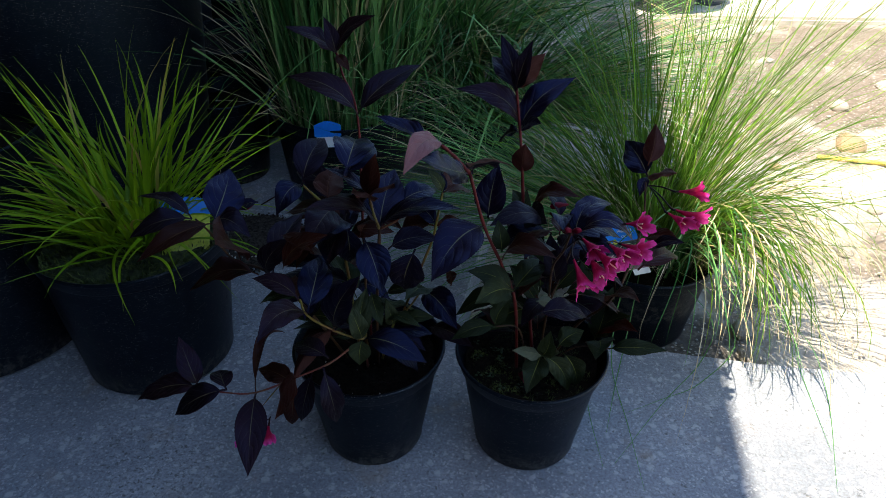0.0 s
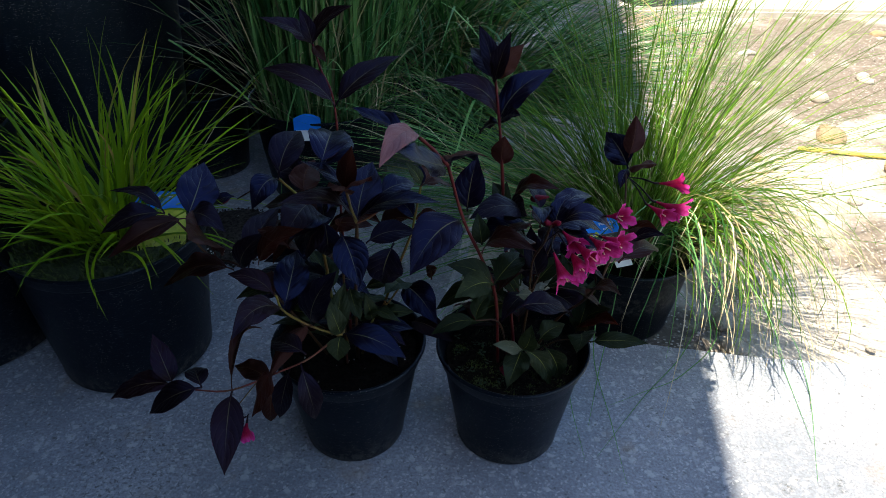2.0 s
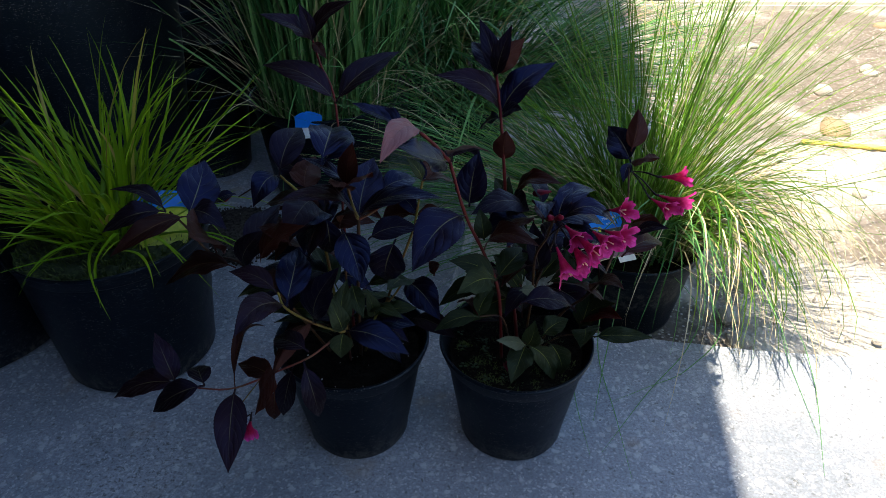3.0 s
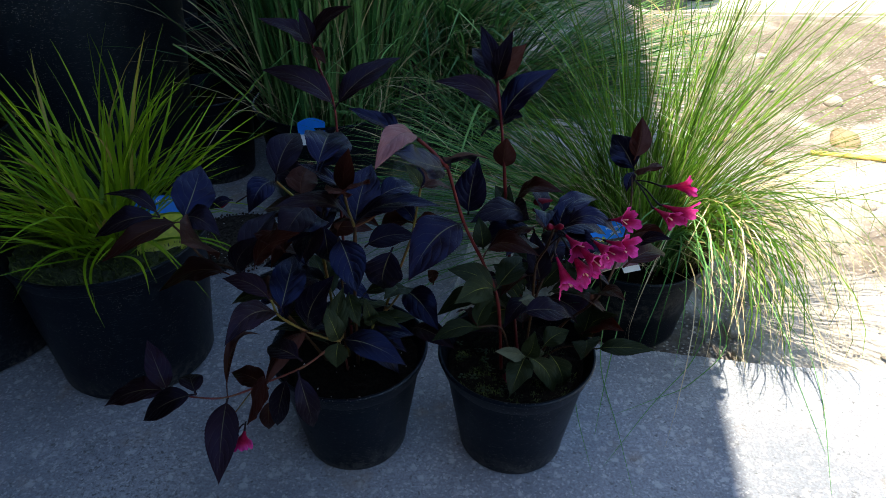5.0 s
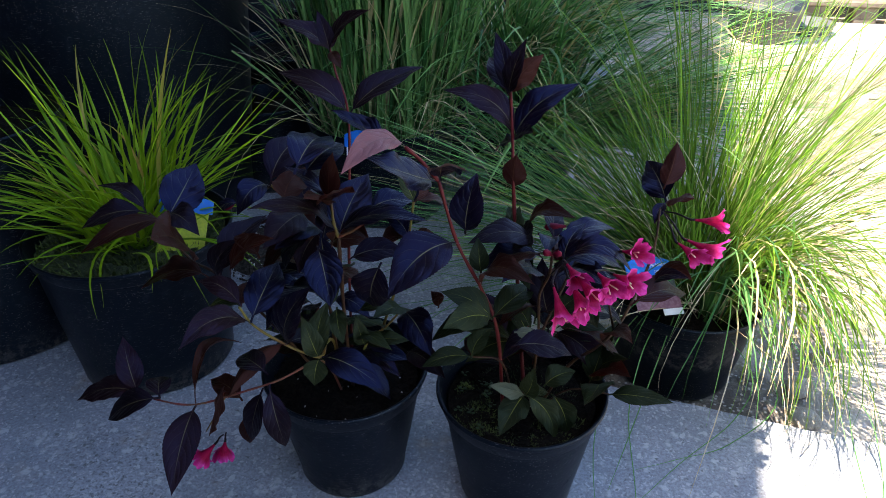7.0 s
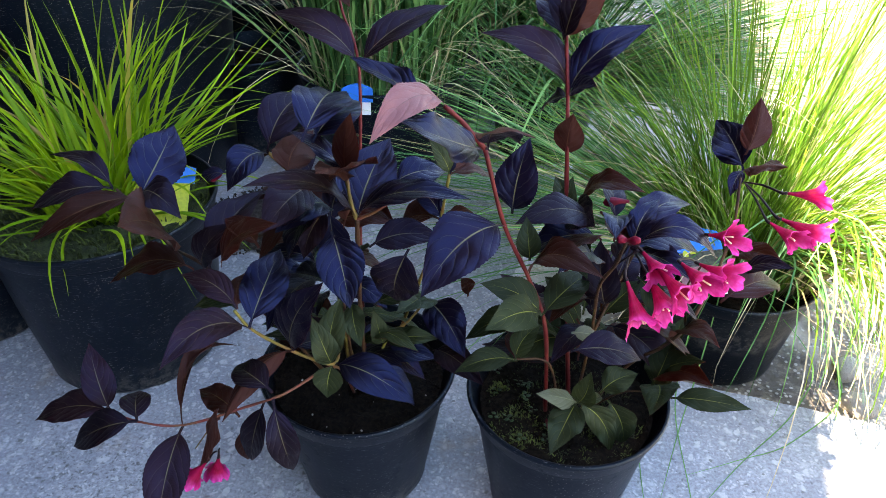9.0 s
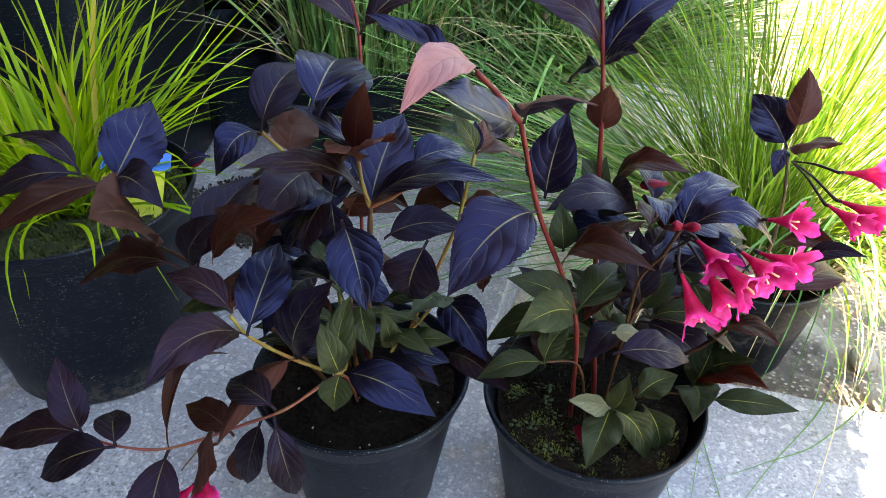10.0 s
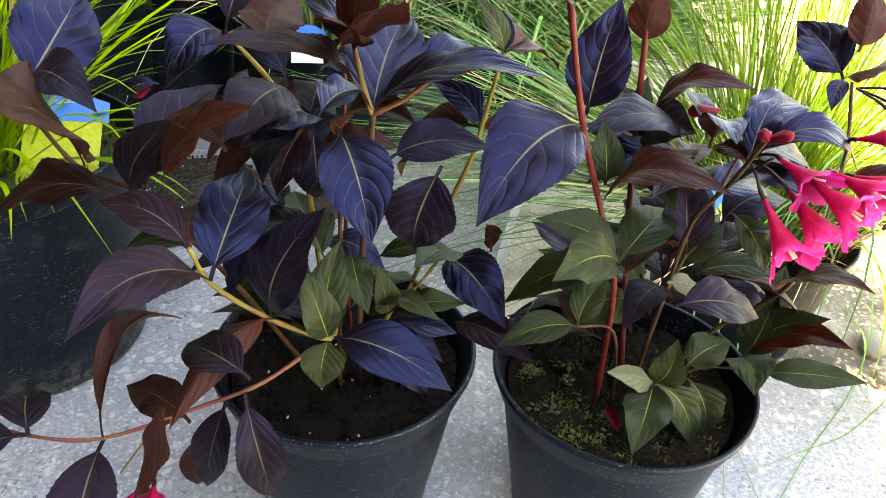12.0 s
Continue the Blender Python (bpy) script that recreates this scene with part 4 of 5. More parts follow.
leaf(S, (0.026, 0.806, 0.341), (-0.024, 0.858, 0.279), 0.047, 36, look_of="bronze", arch=0.08)
leaf(S, (-0.076, 0.950, 0.410), (-0.162, 0.966, 0.451), 0.040, 23, look_of="dusk", arch=0.10)
leaf(S, (-0.076, 0.950, 0.410), (-0.002, 1.012, 0.453), 0.038, -18, look_of="dusk", arch=0.06)
leaf(S, (-0.102, 0.979, 0.474), (-0.158, 0.968, 0.510), 0.028, 25, look_of="dusk", arch=0.08)
leaf(S, (-0.102, 0.979, 0.474), (-0.052, 0.975, 0.523), 0.028, -37, look_of="dusk", arch=0.08)
leaf(S, (-0.102, 0.979, 0.474), (-0.114, 0.980, 0.519), 0.019, -21, look_of="dusk", arch=0.08)
leaf(S, (-0.102, 0.979, 0.474), (-0.084, 0.961, 0.461), 0.014, -20, look_of="bronze", arch=0.08)
leaf(S, (-0.102, 0.979, 0.474), (-0.108, 1.013, 0.494), 0.018, -2, look_of="dusk", arch=0.08)
leaf(S, (-0.078, 0.838, 0.322), (-0.097, 0.812, 0.283), 0.028, 34, look_of="dusk", arch=0.08)
leaf(S, (-0.078, 0.838, 0.322), (-0.082, 0.854, 0.259), 0.033, 16, look_of="purple", arch=0.08)
leaf(S, (-0.089, 0.715, 0.361), (-0.128, 0.746, 0.362), 0.020, 11, look_of="bronze", arch=0.08)
leaf(S, (-0.145, 0.732, 0.322), (-0.116, 0.734, 0.367), 0.027, -54, look_of="dusk", arch=0.08)
leaf(S, (-0.061, 0.767, 0.420), (-0.043, 0.831, 0.427), 0.037, -22, look_of="purple", arch=0.08)
S = right_shrub
leaf(S, (0.080, 0.782, 0.356), (0.026, 0.720, 0.328), 0.052, 29, look_of="purple", arch=0.12)
leaf(S, (0.083, 0.804, 0.354), (0.092, 0.810, 0.417), 0.037, 10, look_of="purple", arch=0.02)
leaf(S, (0.060, 0.773, 0.423), (0.014, 0.717, 0.466), 0.039, 36, look_of="purple", arch=-0.03)
leaf(S, (0.100, 0.799, 0.294), (0.155, 0.754, 0.337), 0.033, -25, look_of="bronze", arch=0.20)
leaf(S, (0.139, 0.873, 0.321), (0.186, 0.842, 0.362), 0.029, -27, look_of="bronze", arch=0.20)
leaf(S, (0.127, 0.866, 0.315), (0.149, 0.841, 0.312), 0.014, -19, look_of="olive", arch=0.16)
leaf(S, (0.100, 0.800, 0.314), (0.094, 0.810, 0.349), 0.021, -2, look_of="olive", arch=0.08)
leaf(S, (0.114, 0.786, 0.270), (0.151, 0.843, 0.278), 0.034, -9, look_of="olive", arch=0.08)
leaf(S, (0.114, 0.786, 0.270), (0.071, 0.748, 0.280), 0.033, 35, look_of="green", arch=0.08)
leaf(S, (0.096, 0.778, 0.225), (0.114, 0.798, 0.251), 0.022, -20, look_of="green", arch=0.08)
leaf(S, (0.096, 0.778, 0.225), (0.046, 0.763, 0.217), 0.023, 26, look_of="green", arch=0.08)
leaf(S, (0.096, 0.778, 0.225), (0.088, 0.818, 0.223), 0.012, 7, look_of="bronze", arch=0.08)
leaf(S, (0.114, 0.786, 0.270), (0.062, 0.787, 0.296), 0.029, 36, look_of="green", arch=0.08)
leaf(S, (0.114, 0.786, 0.270), (0.050, 0.795, 0.227), 0.028, 29, look_of="green", arch=0.08)
leaf(S, (0.152, 0.780, 0.182), (0.160, 0.781, 0.219), 0.024, 28, look_of="green", arch=0.08)
leaf(S, (0.171, 0.783, 0.194), (0.202, 0.800, 0.206), 0.027, -24, look_of="green", arch=0.08)
leaf(S, (0.152, 0.780, 0.182), (0.132, 0.728, 0.171), 0.033, 3, look_of="green", arch=0.08)
leaf(S, (0.152, 0.780, 0.182), (0.116, 0.764, 0.203), 0.020, -157, look_of="green", arch=0.02)
leaf(S, (0.179, 0.794, 0.176), (0.200, 0.787, 0.129), 0.032, -62, look_of="olive", arch=0.08)
leaf(S, (0.152, 0.780, 0.182), (0.188, 0.774, 0.130), 0.027, -56, look_of="olive", arch=0.08)
leaf(S, (0.152, 0.780, 0.182), (0.176, 0.801, 0.171), 0.017, -18, look_of="olive", arch=0.08)
leaf(S, (0.229, 0.852, 0.142), (0.213, 0.770, 0.188), 0.040, -16, look_of="olive", arch=0.08)
leaf(S, (0.240, 0.822, 0.160), (0.306, 0.807, 0.173), 0.023, -33, look_of="green", arch=0.04)
leaf(S, (0.218, 0.810, 0.185), (0.252, 0.759, 0.240), 0.030, -30, look_of="bronze", arch=0.08)
leaf(S, (0.227, 0.822, 0.223), (0.248, 0.757, 0.282), 0.025, -21, look_of="bronze", arch=0.08)
leaf(S, (0.138, 0.746, 0.270), (0.195, 0.764, 0.254), 0.031, -25, look_of="dusk", arch=0.08)
leaf(S, (0.138, 0.765, 0.273), (0.167, 0.779, 0.258), 0.015, 148, look_of="green", arch=0.02)
leaf(S, (0.192, 0.841, 0.280), (0.220, 0.825, 0.245), 0.022, -42, look_of="olive", arch=0.08)
leaf(S, (0.218, 0.810, 0.185), (0.229, 0.820, 0.237), 0.030, 29, look_of="green", arch=0.08)
leaf(S, (0.218, 0.810, 0.185), (0.250, 0.787, 0.240), 0.030, -49, look_of="olive", arch=0.08)
leaf(S, (0.227, 0.822, 0.223), (0.237, 0.835, 0.246), 0.014, -6, look_of="green", arch=0.08)
leaf(S, (0.170, 0.842, 0.233), (0.201, 0.866, 0.259), 0.026, -20, look_of="green", arch=0.08)
leaf(S, (0.127, 0.866, 0.315), (0.148, 0.810, 0.294), 0.032, -16, look_of="olive", arch=0.08)
leaf(S, (0.169, 0.831, 0.251), (0.157, 0.843, 0.313), 0.036, 5, look_of="dusk", arch=0.08)
leaf(S, (0.127, 0.866, 0.315), (0.148, 0.813, 0.344), 0.036, -56, look_of="purple", arch=0.08)
leaf(S, (0.179, 0.805, 0.332), (0.244, 0.807, 0.327), 0.022, -28, look_of="purple", arch=0.3)
leaf(S, (0.179, 0.805, 0.332), (0.196, 0.834, 0.362), 0.022, -6, look_of="purple", arch=0.16)
leaf(S, (0.179, 0.805, 0.332), (0.227, 0.857, 0.346), 0.032, -12, look_of="purple", arch=0.16)
leaf(S, (0.179, 0.805, 0.332), (0.167, 0.834, 0.328), 0.017, 28, look_of="bronze", arch=0.08)
leaf(S, (0.179, 0.805, 0.332), (0.238, 0.843, 0.309), 0.030, -30, look_of="purple", arch=0.08)
leaf(S, (0.282, 0.937, 0.341), (0.261, 0.992, 0.365), 0.041, 42, look_of="purple", arch=0.04)
leaf(S, (0.274, 0.915, 0.367), (0.285, 0.953, 0.405), 0.031, -174, look_of="bronze", arch=0.02, fold=24)
leaf(S, (0.282, 0.937, 0.341), (0.302, 0.889, 0.371), 0.022, 152, look_of="bronze", arch=0.02)
leaf(S, (0.282, 0.937, 0.341), (0.271, 0.916, 0.325), 0.014, 1, look_of="purple", arch=0.08)
leaf(S, (0.275, 0.878, 0.285), (0.305, 0.838, 0.307), 0.022, -34, look_of="bronze", arch=0.08)
leaf(S, (0.026, 0.745, 0.467), (-0.028, 0.764, 0.486), 0.024, 15, look_of="purple", fold=26, arch=-0.03)
leaf(S, (0.117, 0.890, 0.418), (0.044, 0.891, 0.467), 0.035, 34, look_of="dusk", arch=0.16)
leaf(S, (0.117, 0.890, 0.418), (0.178, 0.915, 0.474), 0.036, -31, look_of="purple", arch=0.06)
leaf(S, (0.121, 0.869, 0.376), (0.123, 0.869, 0.413), 0.028, -168, look_of="bronze", arch=0.02)
leaf(S, (0.117, 0.890, 0.418), (0.138, 0.865, 0.439), 0.021, -43, look_of="purple", arch=0.08)
leaf(S, (0.117, 0.890, 0.418), (0.095, 0.914, 0.393), 0.020, 34, look_of="purple", arch=0.08)
leaf(S, (0.110, 0.892, 0.465), (0.141, 0.908, 0.503), 0.027, 143, look_of="bronze", arch=0.05)
leaf(S, (0.110, 0.892, 0.465), (0.084, 0.937, 0.489), 0.024, 18, look_of="dusk", arch=0.08)
leaf(S, (0.110, 0.892, 0.465), (0.092, 0.916, 0.520), 0.022, 31, look_of="dusk", arch=0.08)
leaf(S, (0.110, 0.892, 0.465), (0.125, 0.890, 0.522), 0.021, 23, look_of="dusk", arch=0.08)
leaf(S, (0.242, 0.765, 0.318), (0.298, 0.819, 0.302), 0.033, -13, look_of="bronze", arch=0.1)
leaf(S, (0.261, 0.796, 0.320), (0.291, 0.781, 0.343), 0.015, -34, look_of="dusk", arch=0.12)
leaf(S, (0.127, 0.866, 0.315), (0.114, 0.900, 0.339), 0.022, 19, look_of="green", arch=0.08)
leaf(S, (0.127, 0.866, 0.315), (0.129, 0.872, 0.355), 0.020, 12, look_of="green", arch=0.08)
# end of leaves

# shaded leaves inside both shrubs
INNER = ((left_shrub, -0.098, 0.872, 12, ("purple", "purple", "bronze"), 0.20, 0.33, 14, 0.030),
         (left_shrub, -0.085, 0.840, 3, ("purple", "dusk", "dusk", "purple", "bronze"), 0.21, 0.36, 12, 0.030),
         (left_shrub, -0.062, 0.815, 5, ("green", "olive", "purple", "green"), 0.16, 0.24, 8, 0.025),
         (left_shrub, -0.060, 0.812, 9, ("olive", "green", "bronze", "purple"), 0.17, 0.27, 12, 0.026),
         (right_shrub, 0.168, 0.845, 4, ("purple", "dusk", "bronze", "dusk", "dusk", "bronze"), 0.19, 0.33, 26, 0.032),
         (right_shrub, 0.155, 0.835, 6, ("green", "olive", "dusk", "bronze"), 0.155, 0.245, 24, 0.04))
for S, x, y, seed, kinds, zlo, zhi, n, reach in INNER:
    rng = random.Random(seed)
    for k in range(n):
        a = rng.random() * 6.283 if zhi > 0.28 else rng.uniform(-0.5, 3.64)
        z = rng.uniform(zlo, zhi)
        r = rng.uniform(0.005, reach)
        L = rng.uniform(0.05, 0.078)
        b = (x + r * math.cos(a), y + r * math.sin(a), z)
        e = rng.uniform(-0.45, 0.5)
        t = (b[0] + L * math.cos(a) * math.cos(e), b[1] + L * math.sin(a) * math.cos(e), z + L * math.sin(e))
        leaf(S, b, t, L * rng.uniform(0.44, 0.56), rng.uniform(-25, 25), rng.uniform(0.05, 0.16), rng.uniform(5, 22), rng.choice(kinds))

rng = random.Random(21)
crumbs(left_shrub, "grit", -0.059, 0.826, 0.136, 0.08, 24, 0.0012, PERLITE, rng)
crumbs(left_shrub, "clod_scatter", -0.059, 0.826, 0.134, 0.084, 900, 0.0026, SOIL, rng)
crumbs(right_shrub, "clod_scatter", 0.146, 0.829, 0.131, 0.083, 800, 0.0026, SOIL, rng)
blades(right_shrub, "moss", MOSS, rng, 1900, (0.143, 0.818, 0.130), 0.070, (0.002, 0.006), (0, 70), (0, 40), 0.0012)
for k in range(14):
    a, r = rng.uniform(2.7, 5.2), 0.035 + 0.043 * rng.random()
    for s in range(3):
        q = Vector((0.146 + r * math.cos(a), 0.829 + r * math.sin(a), 0.135)) + Vector((0.0032 * math.cos(2.1 * s + k), 0.0032 * math.sin(2.1 * s + k), 0))
        leafy = bmesh.new()
        bmesh.ops.create_icosphere(leafy, subdivisions=1, radius=0.0024, matrix=Matrix.Translation(q) @ Euler((rng.uniform(-0.4, 0.4), rng.uniform(-0.4, 0.4), 0)).to_matrix().to_4x4() @ Matrix.Diagonal((1, 0.8, 0.14, 1)))
        part("seedling_leaf", leafy, WEED, right_shrub)
for k in range(22):
    a, r = rng.uniform(2.8, 5.9), 0.03 + 0.05 * rng.random()
    blades(right_shrub, "moss_tuft", MOSS_BRIGHT, rng, 70, (0.146 + r * math.cos(a), 0.829 + r * math.sin(a), 0.131), 0.009, (0.002, 0.005), (0, 75), (0, 40), 0.0010)
bm = bmesh.new()
rows = []
for i in range(7):
    u = i / 6
    w = 0.0055 * math.sin(math.pi * (0.12 + 0.80 * u))
    rows.append([bm.verts.new((0.130 + 0.006 * u + w * s * 0.8, 0.797 - 0.021 * u + w * s * 0.4, 0.138 + 0.003 * math.sin(3 * u) + 0.003 * s * s)) for s in (-1, -0.5, 0, 0.5, 1)])
for ra, rb in zip(rows, rows[1:]):
    for s in range(4):
        bm.faces.new((ra[s], ra[s + 1], rb[s + 1], rb[s]))
bmesh.ops.solidify(bm, geom=bm.faces[:], thickness=0.0006)
fallen = part("fallen_petal", bm, PETAL_DEEP, None)
tagged(fallen, "crimson fallen petal lying on mossy potting soil", "petal")


# ---- grasses ----
def potted_grass(x, y, z, R, H, rb, label, group="potted grasses"):
    g = thing("potted_grass", x, y, z, label, "potted grass", group)
    nursery_pot(g, R, H, rb, label="black plastic nursery pot")
    return g


rng = random.Random(5)
carex = potted_grass(-0.413, 0.980, 0, 0.136, 0.220, 0.108, "lime-green sedge in a big black pot, mossy soil")
soil_disc(carex, 0.125, 0.198, MOSS, rough=0.012, seed=3)
blades(carex, "moss", MOSS_BRIGHT, rng, 2200, (-0.413, 0.98, 0.194), 0.122, (0.006, 0.018), (0, 60), (0, 50), 0.0022)
blades(carex, "blades", CAREX_LIME, rng, 165, (-0.415, 0.99, 0.198), 0.050, (0.17, 0.31), (4, 45), (5, 70), 0.0058)
blades(carex, "blades", CAREX_LIME, rng, 60, (-0.415, 0.98, 0.198), 0.055, (0.14, 0.26), (35, 70), (20, 60), 0.0055, 0.1)
one_blade(carex, [(-0.40, 0.96, 0.20), (-0.36, 0.90, 0.255), (-0.375, 0.862, 0.235), (-0.378, 0.847, 0.177)], 0.006, CAREX_LIME)
one_blade(carex, [(-0.39, 0.97, 0.20), (-0.33, 0.99, 0.30), (-0.26, 1.0, 0.355), (-0.18, 1.02, 0.345)], 0.006, CAREX_LIME)

tall = potted_grass(-0.20, 1.53, 0, 0.15, 0.20, 0.12, "tall upright green reed grass in a black pot")
soil_disc(tall, 0.132, 0.17, SOIL)
blades(tall, "blades", GRASS_TALL, rng, 640, (-0.195, 1.53, 0.12), 0.125, (0.55, 1.0), (0, 16), (2, 24), 0.0054)
blades(tall, "blades", GRASS_TALL, rng, 70, (-0.20, 1.53, 0.14), 0.11, (0.35, 0.65), (15, 40), (20, 60), 0.0045)
blades(tall, "dry_blades", STRAW, rng, 90, (-0.20, 1.53, 0.14), 0.11, (0.25, 0.55), (5, 50), (20, 90), 0.0026)

arch = potted_grass(-0.01, 1.92, 0, 0.15, 0.20, 0.12, "arching dark green grass in a black pot, dead thatch")
soil_disc(arch, 0.132, 0.17, SOIL)
blades(arch, "blades", GRASS_ARCH, rng, 380, (-0.01, 1.88, 0.18), 0.08, (0.45, 0.85), (8, 60), (30, 90), 0.0060, -0.05)
blades(arch, "blades", GRASS_ARCH, rng, 190, (0.0, 1.86, 0.17), 0.09, (0.40, 0.70), (24, 60), (25, 70), 0.0060, -0.04, aim=(-28, 30))
blades(arch, "blades", GRASS_ARCH, rng, 80, (0.0, 1.86, 0.17), 0.09, (0.4, 0.65), (40, 70), (20, 60), 0.0060, -0.04, aim=(-75, 25))
blades(arch, "dry_blades", STRAW, rng, 200, (-0.01, 1.88, 0.17), 0.10, (0.2, 0.5), (20, 75), (30, 90), 0.0026, -0.05)

low = potted_grass(0.085, 1.66, 0, 0.11, 0.14, 0.085, "low sweeping dark green grass in a black pot")
soil_disc(low, 0.10, 0.115, SOIL)
blades(low, "blades", GRASS_ARCH, rng, 470, (0.085, 1.66, 0.115), 0.07, (0.38, 0.66), (44, 80), (10, 44), 0.0050, -0.05, aim=(-10, 22))
blades(low, "blades", GRASS_ARCH, rng, 200, (0.085, 1.66, 0.115), 0.07, (0.35, 0.6), (10, 60), (20, 80), 0.0054, -0.05)
blades(low, "blades", GRASS_ARCH, rng, 50, (0.085, 1.66, 0.115), 0.07, (0.25, 0.42), (40, 78), (20, 50), 0.0046, -0.05, aim=(-75, 28))
blades(low, "dry_blades", STRAW, rng, 90, (0.085, 1.66, 0.115), 0.08, (0.3, 0.6), (40, 80), (15, 50), 0.0024, -0.05, aim=(-10, 34))

muhly = potted_grass(0.372, 1.20, BED_Z, 0.122, 0.160, 0.092, "fine green fountain grass in a black pot, half sunlit")
soil_disc(muhly, 0.110, 0.135, SOIL)
MC = (0.388, 1.225, 0.050)
blades(muhly, "blades", GRASS_MUHLY, rng, 110, MC, 0.050, (0.35, 0.68), (0, 24), (5, 70), 0.0025, BED_Z, aim=(70, 80))
blades(muhly, "blades", GRASS_MUHLY, rng, 115, MC, 0.050, (0.32, 0.60), (6, 45), (35, 95), 0.0025, BED_Z, aim=(160, 34))
blades(muhly, "blades", GRASS_MUHLY, rng, 80, MC, 0.050, (0.35, 0.70), (6, 42), (30, 100), 0.0024, BED_Z, aim=(14, 40))
blades(muhly, "blades", GRASS_MUHLY, rng, 70, MC, 0.050, (0.60, 1.05), (18, 58), (15, 70), 0.0018, BED_Z, aim=(14, 42))
blades(muhly, "blades", GRASS_MUHLY, rng, 45, (0.425, 1.21, 0.05), 0.050, (0.32, 0.50), (4, 26), (115, 175), 0.0024, BED_Z, aim=(-38, 26))
blades(muhly, "blades", GRASS_ARCH, rng, 330, MC, 0.05, (0.34, 0.68), (48, 80), (8, 36), 0.0029, BED_Z, aim=(172, 22))
blades(muhly, "blades", GRASS_MUHLY, rng, 320, MC, 0.058, (0.16, 0.40), (0, 32), (0, 60), 0.0026, BED_Z)
blades(muhly, "dry_blades", STRAW, rng, 75, (0.44, 1.20, 0.05), 0.05, (0.30, 0.48), (6, 34), (105, 175), 0.0020, BED_Z, aim=(-35, 34))
blades(muhly, "blades", GRASS_MUHLY, rng, 90, (0.435, 1.180, 0.05), 0.035, (0.30, 0.46), (4, 22), (120, 172), 0.0034, BED_Z, aim=(-68, 10))
blades(muhly, "blades", GRASS_ARCH, rng, 34, (0.405, 1.165, 0.05), 0.030, (0.30, 0.42), (6, 24), (110, 160), 0.0034, BED_Z, aim=(-92, 8))
blades(muhly, "dry_blades", STRAW, rng, 50, (0.445, 1.180, 0.05), 0.035, (0.28, 0.45), (8, 30), (110, 165), 0.0032, BED_Z, aim=(-66, 12))
blades(muhly, "dry_blades", STRAW, rng, 60, (0.40, 1.20, 0.05), 0.06, (0.20, 0.40), (20, 60), (30, 90), 0.0024, BED_Z, aim=(170, 60))
for path in (
    [(0.33, 1.13, 0.06), (0.30, 1.04, 0.05), (0.286, 0.965, 0.006), (0.290, 0.841, 0.005), (0.292, 0.735, 0.004)],
    [(0.40, 1.13, 0.07), (0.45, 1.04, 0.04), (0.425, 0.981, 0.007), (0.345, 0.887, 0.005), (0.262, 0.778, 0.004)],
    [(0.44, 1.13, 0.07), (0.48, 1.01, 0.03), (0.413, 0.933, 0.008), (0.345, 0.895, 0.006), (0.290, 0.868, 0.004)],
    [(0.30, 1.12, 0.07), (0.255, 1.00, 0.08), (0.240, 0.900, 0.008), (0.245, 0.770, 0.004)],
    [(0.35, 1.13, 0.06), (0.32, 1.03, 0.04), (0.287, 0.930, 0.006), (0.258, 0.830, 0.004)],
    [(0.47, 1.12, 0.06), (0.57, 1.01, 0.05), (0.590, 0.921, 0.007), (0.534, 0.745, 0.004)],
    [(0.46, 1.12, 0.06), (0.55, 1.03, 0.06), (0.568, 0.960, 0.007), (0.553, 0.810, 0.004)],
):
    one_blade(muhly, path, 0.0014, GRASS_ARCH)

# ---- black containers at the back ----
big = thing("plant_tub", -0.74, 1.46, 0, "very large black plastic plant tub", "plant tub")
nursery_pot(big, 0.31, 0.62, 0.25, 0.05, 72)
soil_disc(big, 0.29, 0.55, SOIL)
side = thing("plant_pot", -0.71, 1.03, 0, "straight-sided black plastic grow pot on the paving", "plant pot")
nursery_pot(side, 0.160, 0.34, 0.155, 0.03)
soil_disc(side, 0.15, 0.30, SOIL)

# rows of dark pots packed behind
for k, (x, y, r, hh) in enumerate(((-0.475, 1.60, 0.10, 0.19), (-0.52, 1.85, 0.15, 0.24), (-0.16, 1.80, 0.13, 0.20), (-0.60, 2.25, 0.16, 0.26), (-0.25, 2.15, 0.15, 0.22), (-0.82, 2.05, 0.20, 0.42), (-0.40, 2.45, 0.14, 0.2), (0.08, 2.35, 0.13, 0.2))):
    q = thing("plant_pot", x, y, 0, "black plastic nursery pot filled with dark soil", "plant pot", "pots packed at the back")
    nursery_pot(q, r, hh, r * 0.78, 0.025, 40)
    soil_disc(q, r - 0.014, hh - 0.03, SOIL, seed=k)

# spilled soil behind the shrubs
heap = thing("soil_heap", -0.355, 1.30, 0, "small heap of spilled dark potting soil on paving", "soil heap", kind="stuff")
bm = bmesh.new()
rings = []
for i in range(9):
    rings.append([bm.verts.new((-0.355 + 0.085 * i / 8 * math.cos(a), 1.30 + 0.10 * i / 8 * math.sin(a), 0.002 + 0.018 * (1 - (i / 8) ** 1.6) + 0.004 * noise.noise(Vector((i * 0.9, a * 4, 0))))) for a in (6.2832 * j / 28 for j in range(28))])
for p, q in zip(rings, rings[1:]):
    for j in range(28):
        bm.faces.new((p[j], q[j], q[(j + 1) % 28], p[(j + 1) % 28]))
part("soil", bm, HEAP, heap)
crumbs(heap, "grit", -0.355, 1.29, 0.010, 0.07, 130, 0.0026, PERLITE, rng)
crumbs(heap, "clod_scatter", -0.355, 1.29, 0.004, 0.11, 1100, 0.0030, HEAP, rng)


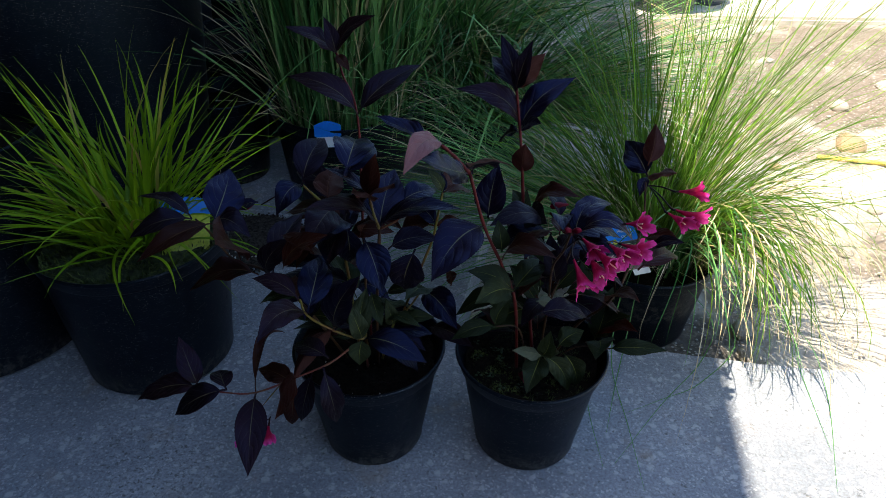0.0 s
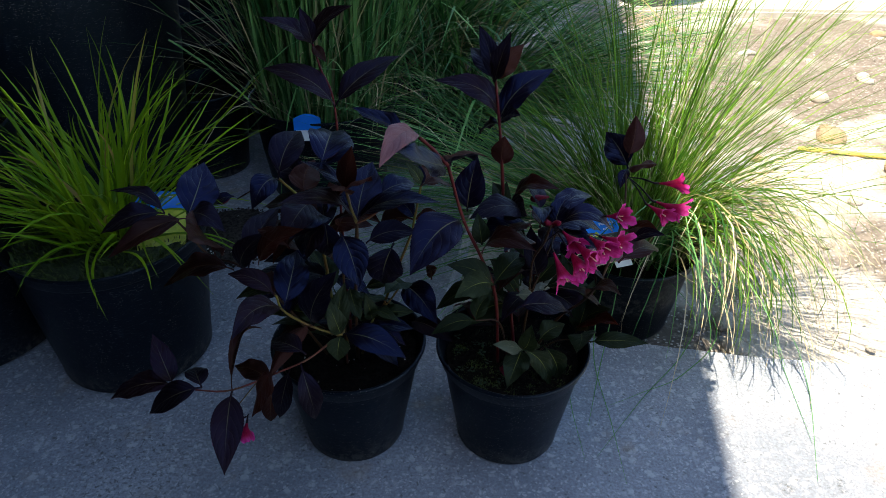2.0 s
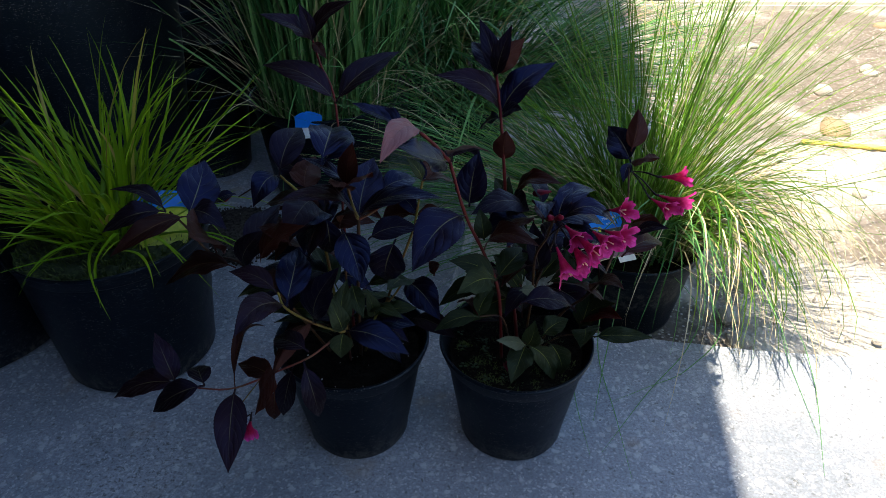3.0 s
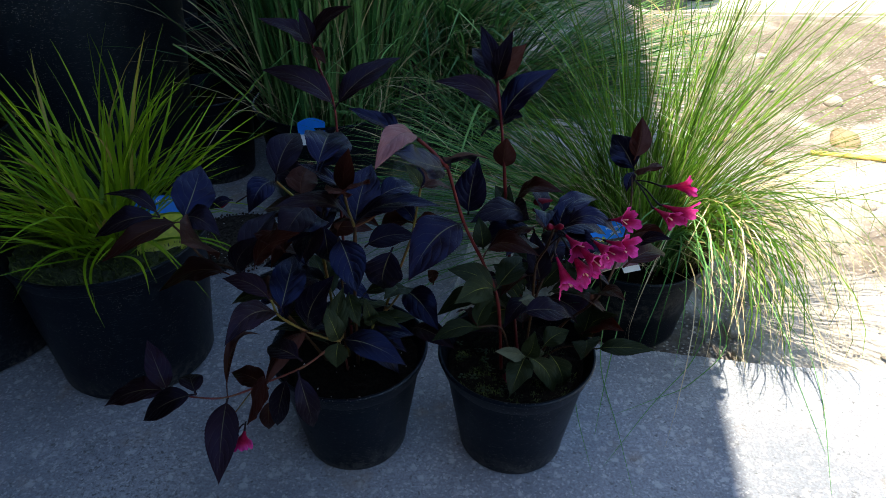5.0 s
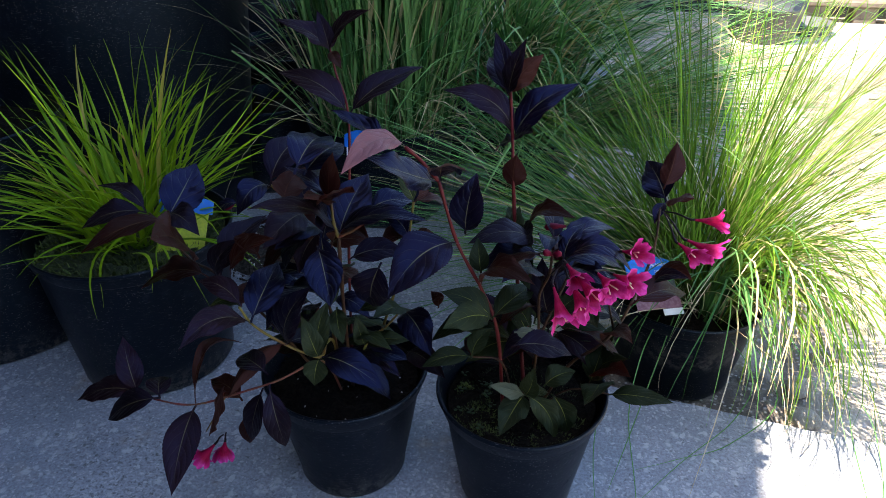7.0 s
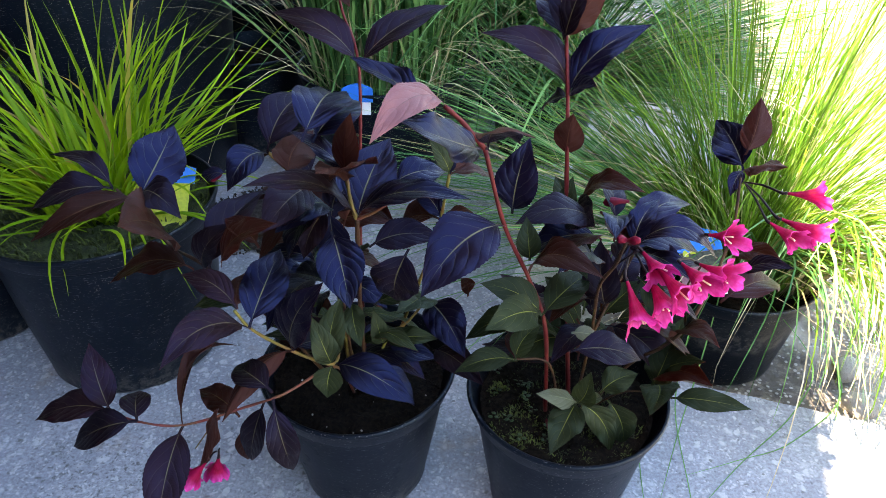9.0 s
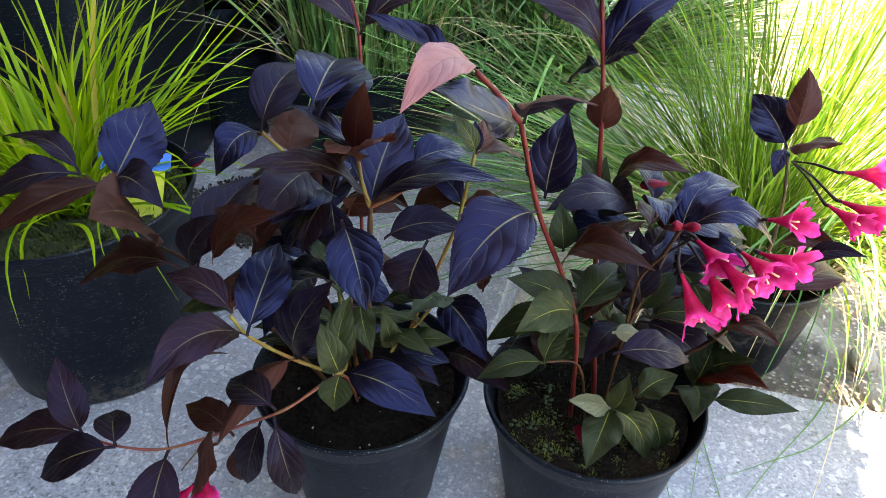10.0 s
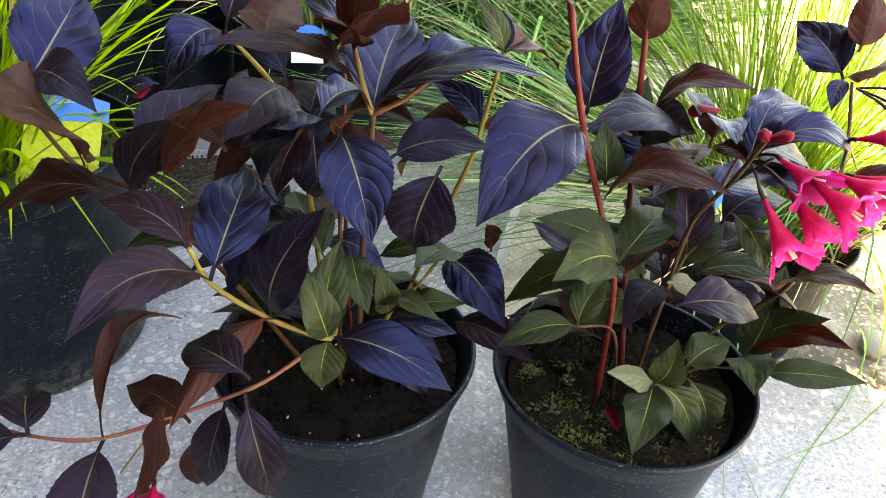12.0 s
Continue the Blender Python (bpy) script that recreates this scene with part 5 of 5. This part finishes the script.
# ---- labels stuck in the pots ----
def card(owner, x0, x1, z0, z1, y, material, name, bevel=0.0008, arc=0.0):
    bm = bmesh.new()
    n = 10
    front, back = [], []
    outline = [(x0, z0), (x1, z0)] + [(x1 + (x0 - x1) * k / n, z1 + arc * math.sin(math.pi * k / n)) for k in range(n + 1)]
    for yy, row in ((y, front), (y + bevel, back)):
        for x, z in outline:
            row.append(bm.verts.new(owner.matrix_basis @ Vector((x, yy, z))))
    bm.faces.new(front)
    bm.faces.new(back[::-1])
    for i in range(len(front)):
        k = (i + 1) % len(front)
        bm.faces.new((front[k], front[i], back[i], back[k]))
    bmesh.ops.recalc_face_normals(bm, faces=bm.faces)
    return part(name, bm, material, owner, smooth=False)


def lettering(owner, text, x, z, y, size, material, tilt=0):
    cu = bpy.data.curves.new("lettering", "FONT")
    cu.body, cu.size, cu.extrude = text, size, 0.00015
    cu.materials.append(material)
    ob = new("lettering", cu)
    ob.parent = owner
    ob.matrix_basis = pose(x, y, z, 90, 0, 0) @ pose(0, 0, 0, 0, 0, tilt)
    return ob


def plant_label(m, label, body, text, width=0.05, head=0.035, length=0.115, waist=0.86):
    ob = new("plant_label")
    ob.matrix_basis = m
    ob.matrix_world = m
    tagged(ob, label, "plant label", "plant labels")
    w = width / 2
    card(ob, -w * waist, w * waist, -length, 0, 0, body, "label_body")
    card(ob, -w, w, 0.0, head * 0.72, -0.0006, LABEL_BLUE, "label_header", arc=head * 0.28)
    for i, line in enumerate(text):
        lettering(ob, line, -w * 0.8, head * (0.50 - 0.32 * i), -0.0012, head * 0.3, LABEL_WHITE, 6)
    return ob


plant_label(pose(-0.338, 1.000, 0.234, -46, 4, 12), "blue and lime plastic plant label stuck in sedge pot", LABEL_YELLOW, ["          uroides"], 0.074, 0.026, 0.060)
muhly_label = plant_label(pose(0.306, 1.120, 0.131, -58, 0, 20), "plant label with blue head and pink photo leaning on grass pot", LABEL_PINK, [], 0.070, 0.034, 0.050, 0.94)
card(muhly_label, -0.033, 0.033, -0.020, -0.001, -0.0006, LABEL_DARK, "photo")
card(muhly_label, 0.004, 0.033, -0.060, -0.0505, 0.0, LABEL_WHITE, "white_strip")
lettering(muhly_label, "Muhlenb", 0.002, 0.015, -0.0012, 0.0075, LABEL_WHITE, 4)
lettering(muhly_label, "  capilla", 0.002, 0.006, -0.0012, 0.0075, LABEL_WHITE, 4)
for k in range(3):
    card(muhly_label, -0.031 + 0.010 * k, -0.024 + 0.010 * k, -0.009 + 0.003 * k, -0.004 + 0.003 * k, -0.0012, LABEL_YELLOW, "leaf_print", arc=0.004)
plant_label(pose(-0.206, 1.376, 0.189, -16, 0, 8), "blue and white plastic plant label in reed grass pot", LABEL_WHITE, [], 0.050, 0.03, 0.020)

# ---- loose things on the bed ----
def stone_mesh(seed):
    bm = bmesh.new()
    bmesh.ops.create_icosphere(bm, subdivisions=2, radius=1.0)
    for vv in bm.verts:
        vv.co *= 1 + 0.28 * noise.noise(vv.co * 1.3 + Vector((seed * 7, 0, 0))) + 0.10 * noise.noise(vv.co * 3.1 + Vector((0, seed * 5, 0)))
        vv.co.z *= 0.62
    return bm


stone_meshes = [mesh_of(stone_mesh(k), "stone", [STONE if k % 3 else STONE_TAN]) for k in range(9)]
rng = random.Random(8)


def put_stone(x, y, s, k=None):
    ob = new("stone", stone_meshes[rng.randrange(9) if k is None else k])
    ob.matrix_basis = pose(x, y, BED_Z + s * 0.22, 0, 0, rng.uniform(0, 360)) @ Matrix.Diagonal((s, s * rng.uniform(0.65, 1.0), s * rng.uniform(0.6, 1.0), 1))
    return tagged(ob, "pale rounded limestone lying on dry soil", "stone", "stones on the bed")


put_stone(0.56, 1.10, 0.026, 1)
put_stone(1.10, 1.98, 0.055, 0)
put_stone(1.20, 1.78, 0.05, 3)
put_stone(0.22, 2.34, 0.12, 1)
put_stone(0.26, 2.75, 0.13, 2)
for k in range(90):
    put_stone(rng.uniform(0.45, 2.2), rng.uniform(1.05, 3.0), rng.uniform(0.008, 0.032))
crumbs(None, "gravel", 1.2, 2.0, BED_Z + 0.000, 1.0, 1100, 0.0045, STONE, rng)
tagged(bpy.data.objects["gravel"], "small pale gravel scattered over dry soil", "gravel", kind="stuff")

bm = tube([(0.98, 1.90, BED_Z + 0.012), (1.15, 1.86, BED_Z + 0.014), (1.35, 1.83, BED_Z + 0.012)], 0.006, 0.006, 8)
part("cane", bm, plain("yellow_cane", (0.62, 0.47, 0.08), (0.70, 0.56, 0.14), 30, 0.5), None)
tagged(bpy.data.objects["cane"], "thin yellow cane lying on the soil", "cane")

bucket = thing("bucket", 0.885, 3.35, -0.055, "mid-grey plastic bucket standing on the far kerb", "bucket")
bm = lathe([(0, 0.0), (0.120, 0.0), (0.126, 0.006), (0.142, 0.125), (0.148, 0.127), (0.149, 0.136), (0.144, 0.139), (0.158, 0.29), (0.168, 0.293), (0.169, 0.31), (0.160, 0.312), (0.152, 0.29), (0.119, 0.012), (0, 0.012)], 48)
bmesh.ops.translate(bm, verts=bm.verts, vec=(0.885, 3.35, -0.055))
part("bucket_body", bm, GREY_PLASTIC, bucket)
saucer = thing("pot_saucer", 1.085, 3.47, -0.055, "low dark grey plastic saucer beside the bucket", "saucer")
bm = lathe([(0, 0.0), (0.085, 0.0), (0.090, 0.005), (0.105, 0.045), (0.100, 0.047), (0.085, 0.010), (0, 0.010)], 40)
bmesh.ops.translate(bm, verts=bm.verts, vec=(1.085, 3.47, -0.055))
part("saucer_body", bm, GREY_PLASTIC, saucer)
